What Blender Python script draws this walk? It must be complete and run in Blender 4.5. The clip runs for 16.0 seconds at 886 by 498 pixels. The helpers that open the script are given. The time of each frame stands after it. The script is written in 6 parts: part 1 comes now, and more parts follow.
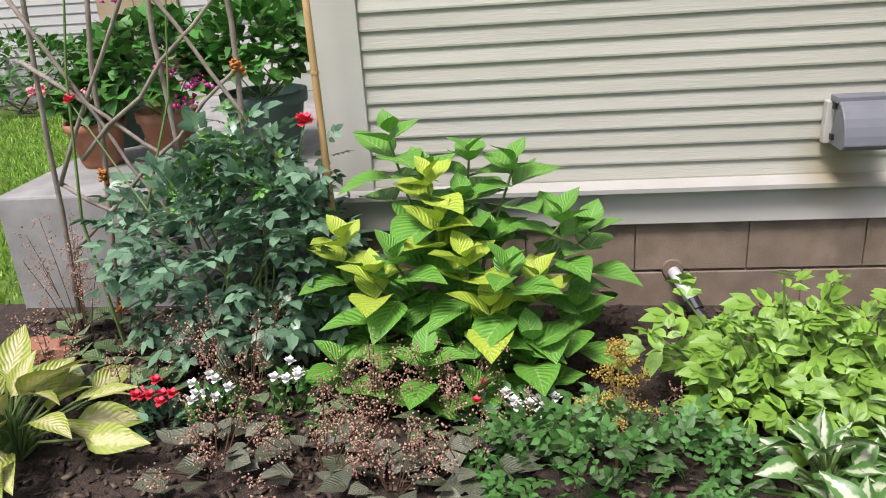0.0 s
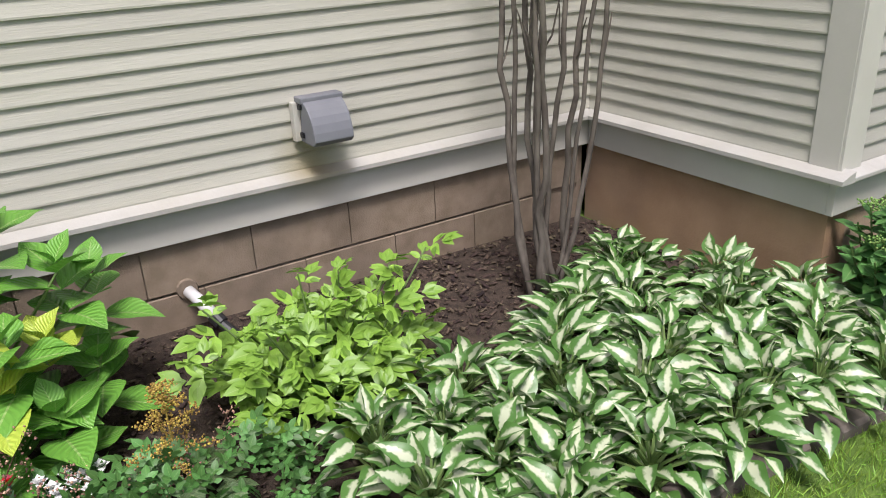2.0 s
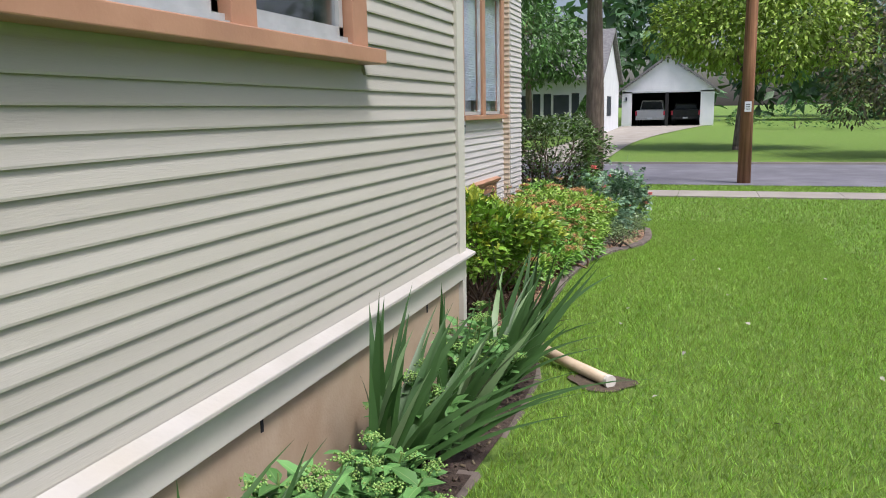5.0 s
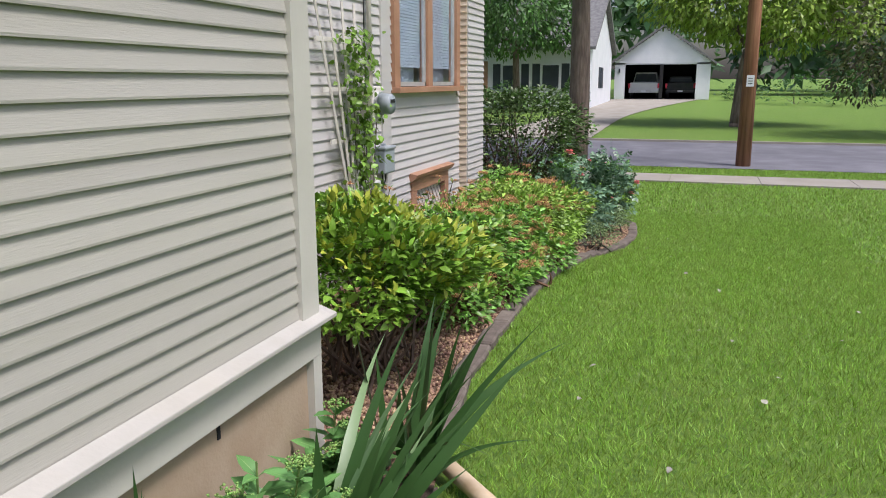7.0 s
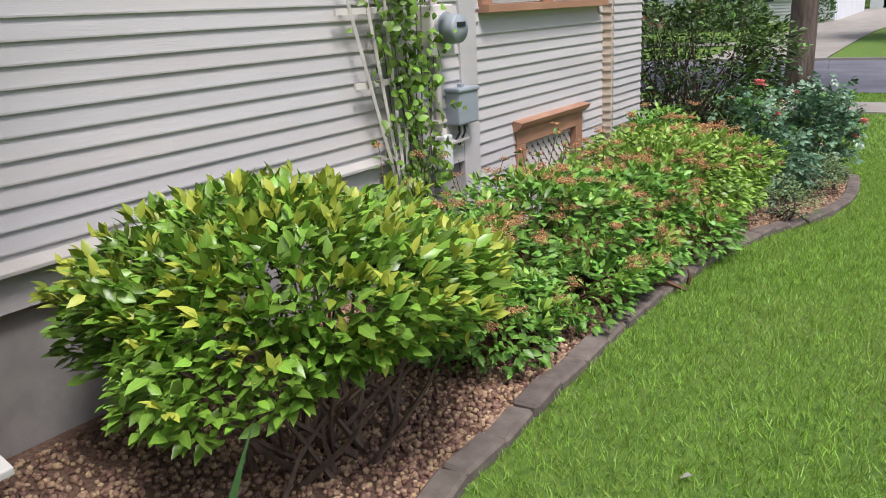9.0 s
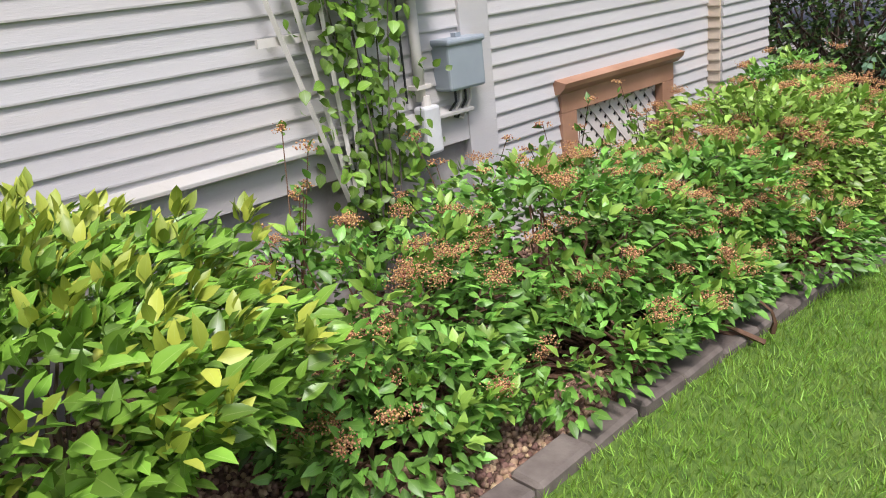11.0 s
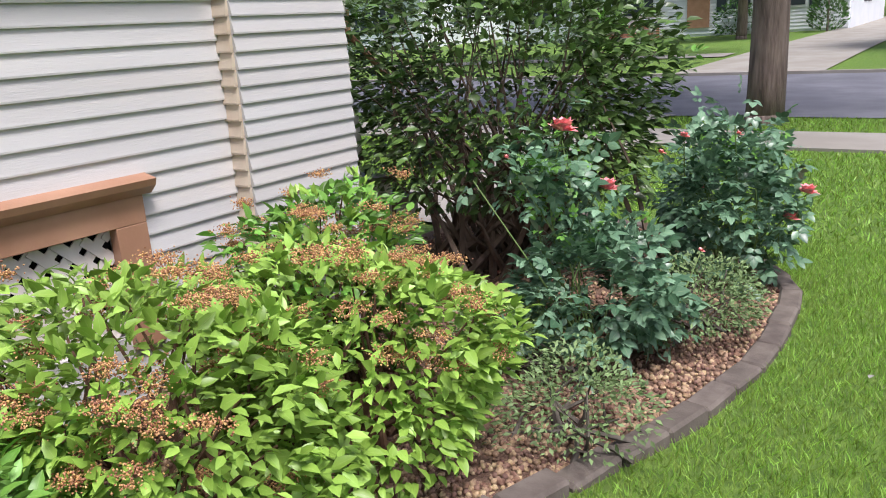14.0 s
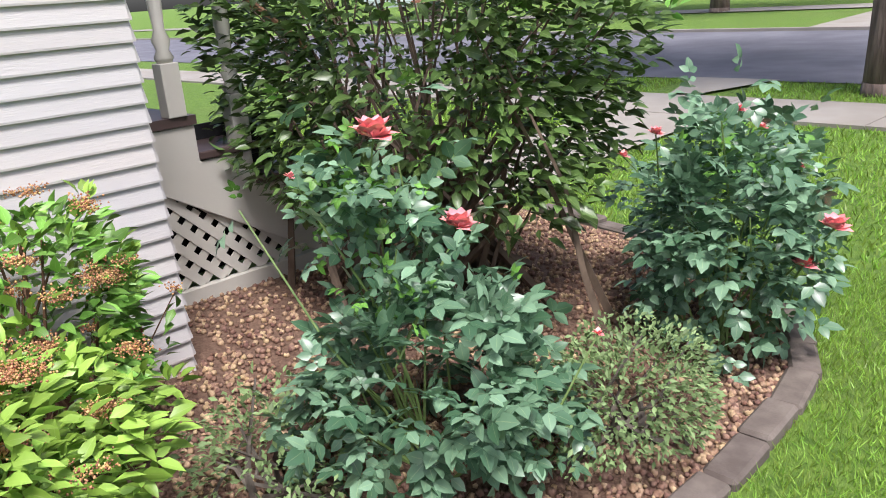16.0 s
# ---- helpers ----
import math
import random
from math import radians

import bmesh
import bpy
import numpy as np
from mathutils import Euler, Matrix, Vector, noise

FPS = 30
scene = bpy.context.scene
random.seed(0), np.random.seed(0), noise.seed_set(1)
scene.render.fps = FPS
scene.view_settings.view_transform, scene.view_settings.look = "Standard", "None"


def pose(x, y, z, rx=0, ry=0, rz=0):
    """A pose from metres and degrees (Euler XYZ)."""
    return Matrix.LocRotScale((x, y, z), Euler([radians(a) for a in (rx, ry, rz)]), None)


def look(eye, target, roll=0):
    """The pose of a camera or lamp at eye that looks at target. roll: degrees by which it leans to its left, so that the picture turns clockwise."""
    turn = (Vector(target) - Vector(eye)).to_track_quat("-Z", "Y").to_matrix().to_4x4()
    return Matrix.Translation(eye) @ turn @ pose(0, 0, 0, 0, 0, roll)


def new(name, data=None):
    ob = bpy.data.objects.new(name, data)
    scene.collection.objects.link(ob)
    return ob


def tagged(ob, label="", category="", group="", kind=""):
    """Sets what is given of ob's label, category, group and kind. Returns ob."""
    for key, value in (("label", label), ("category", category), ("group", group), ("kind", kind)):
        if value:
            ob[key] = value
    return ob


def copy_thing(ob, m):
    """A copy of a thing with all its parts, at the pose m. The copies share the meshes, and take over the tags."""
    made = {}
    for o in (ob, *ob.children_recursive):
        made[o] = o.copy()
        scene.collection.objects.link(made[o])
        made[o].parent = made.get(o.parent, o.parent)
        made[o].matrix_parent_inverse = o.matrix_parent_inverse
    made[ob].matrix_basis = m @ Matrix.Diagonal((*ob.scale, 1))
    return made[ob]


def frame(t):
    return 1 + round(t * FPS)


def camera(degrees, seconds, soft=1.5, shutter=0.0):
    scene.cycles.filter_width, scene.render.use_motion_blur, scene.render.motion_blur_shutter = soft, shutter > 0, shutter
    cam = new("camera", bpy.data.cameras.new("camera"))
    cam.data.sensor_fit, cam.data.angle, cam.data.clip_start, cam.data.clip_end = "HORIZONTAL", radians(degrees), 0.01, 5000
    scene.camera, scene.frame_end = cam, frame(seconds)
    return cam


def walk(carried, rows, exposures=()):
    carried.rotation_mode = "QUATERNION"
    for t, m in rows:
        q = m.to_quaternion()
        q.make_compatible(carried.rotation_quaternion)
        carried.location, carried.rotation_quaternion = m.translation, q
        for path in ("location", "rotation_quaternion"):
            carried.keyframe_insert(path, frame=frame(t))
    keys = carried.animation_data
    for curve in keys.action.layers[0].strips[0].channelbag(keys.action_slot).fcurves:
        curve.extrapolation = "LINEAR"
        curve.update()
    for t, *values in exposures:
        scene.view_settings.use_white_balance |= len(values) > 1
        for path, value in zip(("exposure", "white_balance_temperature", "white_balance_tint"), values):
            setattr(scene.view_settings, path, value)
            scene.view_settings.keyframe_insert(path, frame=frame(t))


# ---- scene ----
cam = camera(59.6, 16.0, soft=1.0)
PATH = [
    (0, (1.449, -2.371, 1.396), (-0.397, -2.613, 0.665), -4.1),
    (0.5, (1.412, -2.383, 1.391), (-0.424, -2.238, 0.609), -4.1),
    (1, (1.441, -2.361, 1.36), (-0.353, -1.959, 0.572), -4.3),
    (1.5, (1.41, -2.583, 1.319), (-0.264, -1.81, 0.545), -3.2),
    (2, (1.378, -2.407, 1.427), (-0.184, -1.445, 0.631), -2.7),
    (2.5, (1.4, -2.349, 1.365), (0.039, -1.037, 0.713), -1.6),
    (3, (1.456, -1.967, 1.38), (0.27, -0.47, 0.787), -1.9),
    (3.5, (1.372, -1.572, 1.388), (0.439, 0.12, 0.869), -1.9),
    (4, (1.395, -1.122, 1.37), (0.616, 0.666, 0.926), -1.8),
    (4.5, (1.369, -0.717, 1.358), (0.665, 1.114, 0.967), -1.5),
    (5, (1.287, -0.262, 1.355), (0.648, 1.601, 1.008), -1.1),
    (5.2, (1.271, -0.075, 1.336), (0.657, 1.799, 1.003), -1.0),
    (7.3, (1.23, 1.854, 1.364), (0.603, 3.699, 0.912), 0.1),
    (7.5, (1.233, 2.055, 1.364), (0.574, 3.885, 0.895), -0.2),
    (8, (1.316, 2.512, 1.351), (0.549, 4.291, 0.852), -1.0),
    (8.2, (1.359, 2.698, 1.349), (0.52, 4.439, 0.833), -1.2),
    (10.3, (1.371, 4.411, 1.146), (0.019, 5.732, 0.491), -6.8),
    (10.5, (1.321, 4.554, 1.138), (-0.051, 5.851, 0.477), -6.9),
    (11, (1.262, 4.916, 1.123), (-0.152, 6.163, 0.455), -6.6),
    (11.5, (1.212, 5.301, 1.099), (-0.209, 6.546, 0.443), -5.8),
    (12, (1.134, 5.709, 1.073), (-0.208, 7.043, 0.424), -4.5),
    (12.5, (1.186, 6.141, 1.04), (-0.086, 7.544, 0.394), -3.7),
    (13, (1.192, 6.591, 1.004), (-0.047, 8.034, 0.385), -3.4),
    (13.5, (1.2, 7.032, 1.017), (0.006, 8.528, 0.435), -3.5),
    (14, (1.279, 7.464, 0.988), (0.124, 9.003, 0.443), -3.8),
    (14.5, (1.287, 7.877, 0.967), (0.148, 9.426, 0.42), -3.6),
    (15, (1.32, 8.26, 0.982), (0.143, 9.774, 0.412), -3.9),
    (15.5, (1.433, 8.657, 0.962), (0.136, 10.059, 0.368), -4.6),
    (16, (1.375, 9.006, 0.915), (-0.021, 10.29, 0.279), -4.3),
]
walk(cam, [(t, look(eye, target, roll)) for t, eye, target, roll in PATH], exposures=[(0.0, 0.75, 6300, 18), (2.2, 0.7, 6300, 18), (3.0, 0.64, 6300, 18), (4.0, 0.8, 6300, 18), (8.2, 0.64, 6250, 18), (12.0, 0.84, 6200, 18), (14.0, 0.84, 6200, 18), (16.0, 1.08, 6250, 18)])

# ---- light and exposure ----
world = bpy.data.worlds.new("sky")
scene.world = world
world.use_nodes = True
wn = world.node_tree
sky = wn.nodes.new("ShaderNodeTexSky")
sky.sky_type, sky.sun_disc = "NISHITA", False
sky.sun_elevation, sky.sun_rotation = radians(62), radians(114)
sky.dust_density, sky.ozone_density, sky.air_density = 4.0, 0.6, 1.0
wn.nodes["Background"].inputs["Strength"].default_value = 0.085
wn.links.new(sky.outputs[0], wn.nodes["Background"].inputs["Color"])
sun = new("sun", bpy.data.lights.new("sun", "SUN"))
sun.data.energy, sun.data.angle, sun.data.color = 2.3, radians(17), (0.985, 0.975, 0.93)
sun.matrix_world = look((3.9, -1.9, 8.5), (0, 0, 0))

# ---- materials ----
def ramp_nodes(nt, fac, c1, c2, lo=0.35, hi=0.65):
    r = nt.nodes.new("ShaderNodeValToRGB")
    r.color_ramp.elements[0].position, r.color_ramp.elements[1].position = lo, hi
    r.color_ramp.elements[0].color, r.color_ramp.elements[1].color = (*c1, 1), (*c2, 1)
    nt.links.new(fac, r.inputs[0])
    return r.outputs[0]


def noise_node(nt, scale, detail=4.0, stretch=None):
    geo = nt.nodes.new("ShaderNodeNewGeometry")
    vec = geo.outputs["Position"]
    if stretch:
        mp = nt.nodes.new("ShaderNodeMapping")
        mp.inputs["Scale"].default_value = stretch
        nt.links.new(vec, mp.inputs["Vector"])
        vec = mp.outputs[0]
    n = nt.nodes.new("ShaderNodeTexNoise")
    n.inputs["Scale"].default_value, n.inputs["Detail"].default_value = scale, detail
    nt.links.new(vec, n.inputs["Vector"])
    return n.outputs["Fac"]


def mixc(nt, fac, a, b, mode="MIX"):
    m = nt.nodes.new("ShaderNodeMix")
    m.data_type, m.blend_type = "RGBA", mode
    if isinstance(fac, float):
        m.inputs[0].default_value = fac
    else:
        nt.links.new(fac, m.inputs[0])
    for s, v in ((6, a), (7, b)):
        if isinstance(v, tuple):
            m.inputs[s].default_value = (*v, 1)
        else:
            nt.links.new(v, m.inputs[s])
    return m.outputs[2]


def vary(nt, colour, amount, island=False):
    """Brightness and hue that differ from piece to piece."""
    if island:
        rnd = nt.nodes.new("ShaderNodeNewGeometry").outputs["Random Per Island"]
    else:
        rnd = nt.nodes.new("ShaderNodeObjectInfo").outputs["Random"]
    h = nt.nodes.new("ShaderNodeHueSaturation")
    for socket, lo, hi in (("Value", 1 - amount, 1 + amount), ("Hue", 0.5 - amount * 0.06, 0.5 + amount * 0.06)):
        mr = nt.nodes.new("ShaderNodeMapRange")
        mr.inputs["To Min"].default_value, mr.inputs["To Max"].default_value = lo, hi
        nt.links.new(rnd, mr.inputs[0])
        nt.links.new(mr.outputs[0], h.inputs[socket])
    nt.links.new(colour, h.inputs["Color"])
    return h.outputs[0]


def mat(name, c1, c2, scale=6, rough=0.6, bump=0.15, bscale=120, stain=None, sscale=1.3, samount=0.5, metal=0.0, rand=0.0, island=0.0, stretch=None, dist=0.004, spot=None):
    m = bpy.data.materials.new(name)
    m.use_nodes = True
    nt = m.node_tree
    p = nt.nodes["Principled BSDF"]
    col = ramp_nodes(nt, noise_node(nt, scale, 5, stretch), c1, c2)
    if stain:
        n = noise_node(nt, sscale, 6, stretch)
        mr = nt.nodes.new("ShaderNodeMapRange")
        mr.inputs["From Min"].default_value, mr.inputs["From Max"].default_value, mr.inputs["To Max"].default_value = 0.48, 0.75, samount
        nt.links.new(n, mr.inputs[0])
        col = mixc(nt, mr.outputs[0], col, stain)
    if spot:
        centre, radius, tint, amount = spot
        geo = nt.nodes.new("ShaderNodeNewGeometry")
        gap = nt.nodes.new("ShaderNodeVectorMath")
        gap.operation = "DISTANCE"
        gap.inputs[1].default_value = centre
        nt.links.new(geo.outputs["Position"], gap.inputs[0])
        fade = nt.nodes.new("ShaderNodeMapRange")
        fade.inputs["From Min"].default_value, fade.inputs["From Max"].default_value = 0.02, radius
        fade.inputs["To Min"].default_value, fade.inputs["To Max"].default_value = amount, 0.0
        nt.links.new(gap.outputs["Value"], fade.inputs[0])
        col = mixc(nt, fade.outputs[0], col, tint)
    if rand:
        col = vary(nt, col, rand)
    if island:
        col = vary(nt, col, island, True)
    nt.links.new(col, p.inputs["Base Color"])
    p.inputs["Roughness"].default_value, p.inputs["Metallic"].default_value = rough, metal
    if bump:
        b = nt.nodes.new("ShaderNodeBump")
        b.inputs["Strength"].default_value, b.inputs["Distance"].default_value = bump, dist
        nt.links.new(noise_node(nt, bscale, 6, stretch), b.inputs["Height"])
        nt.links.new(b.outputs[0], p.inputs["Normal"])
    return m


def leaf_mat(name, dark, light, amount=0.3, rough=0.45, rib=0.25, centre=None, edge_w=0.3, veins=0.0, trans=0.13, patch=None):
    """A leaf: colour from leaf to leaf, a pale midrib, side veins, and for variegated leaves a pale centre with a ragged edge."""
    m = bpy.data.materials.new(name)
    m.use_nodes = True
    nt = m.node_tree
    p, out = nt.nodes["Principled BSDF"], nt.nodes["Material Output"]
    uv = nt.nodes.new("ShaderNodeUVMap")
    sep = nt.nodes.new("ShaderNodeSeparateXYZ")
    nt.links.new(uv.outputs[0], sep.inputs[0])

    def math_node(op, a, b=None):
        n = nt.nodes.new("ShaderNodeMath")
        n.operation = op
        for s, v in ((0, a), (1, b)):
            if v is None:
                continue
            if isinstance(v, float):
                n.inputs[s].default_value = v
            else:
                nt.links.new(v, n.inputs[s])
        return n.outputs[0]

    off = math_node("ABSOLUTE", math_node("SUBTRACT", sep.outputs[0], 0.5))
    geo = nt.nodes.new("ShaderNodeNewGeometry")
    col = ramp_nodes(nt, geo.outputs["Random Per Island"], dark, light, 0.1, 0.95)
    col = mixc(nt, math_node("MULTIPLY", noise_node(nt, 35, 3), 0.5), col, dark)
    if patch:
        col = mixc(nt, math_node("MULTIPLY", ramp_nodes(nt, noise_node(nt, 1.7, 5, (1.6, 0.35, 1)), (0, 0, 0), (1, 1, 1), 0.42, 0.62), 0.35), col, patch)
        col = mixc(nt, math_node("MULTIPLY", ramp_nodes(nt, noise_node(nt, 11, 4), (0, 0, 0), (1, 1, 1), 0.45, 0.6), 0.5), col, dark)
    if centre:
        n = math_node("MULTIPLY", math_node("SUBTRACT", noise_node(nt, 60, 3), 0.5), 0.5)
        streak = math_node("ADD", off, n)
        mr = nt.nodes.new("ShaderNodeMapRange")
        mr.inputs["From Min"].default_value, mr.inputs["From Max"].default_value = edge_w - 0.07, edge_w + 0.06
        mr.inputs["To Min"].default_value, mr.inputs["To Max"].default_value = 1.0, 0.0
        nt.links.new(streak, mr.inputs[0])
        col = mixc(nt, mr.outputs[0], col, centre)
    if rib:
        near = math_node("LESS_THAN", off, 0.025)
        col = mixc(nt, math_node("MULTIPLY", near, rib), col, (0.55, 0.62, 0.3))
    if veins:
        w = math_node("SINE", math_node("ADD", math_node("MULTIPLY", sep.outputs[1], 55.0), math_node("MULTIPLY", off, -40.0)))
        col = mixc(nt, math_node("MULTIPLY", math_node("GREATER_THAN", w, 0.8), veins), col, dark)
        bp = nt.nodes.new("ShaderNodeBump")
        bp.inputs["Strength"].default_value, bp.inputs["Distance"].default_value = 0.4, 0.003
        nt.links.new(w, bp.inputs["Height"])
        nt.links.new(bp.outputs[0], p.inputs["Normal"])
    if amount:
        col = vary(nt, col, amount, True)
    nt.links.new(col, p.inputs["Base Color"])
    p.inputs["Roughness"].default_value = rough
    t = nt.nodes.new("ShaderNodeBsdfTranslucent")
    nt.links.new(col, t.inputs["Color"])
    mix = nt.nodes.new("ShaderNodeMixShader")
    mix.inputs[0].default_value = trans
    nt.links.new(p.outputs[0], mix.inputs[1])
    nt.links.new(t.outputs[0], mix.inputs[2])
    nt.links.new(mix.outputs[0], out.inputs["Surface"])
    return m


def glass_mat(name, colour, rough=0.03):
    m = bpy.data.materials.new(name)
    m.use_nodes = True
    p = m.node_tree.nodes["Principled BSDF"]
    p.inputs["Base Color"].default_value, p.inputs["Roughness"].default_value = (*colour, 1), rough
    p.inputs["Transmission Weight"].default_value, p.inputs["IOR"].default_value = 1.0, 1.45
    return m


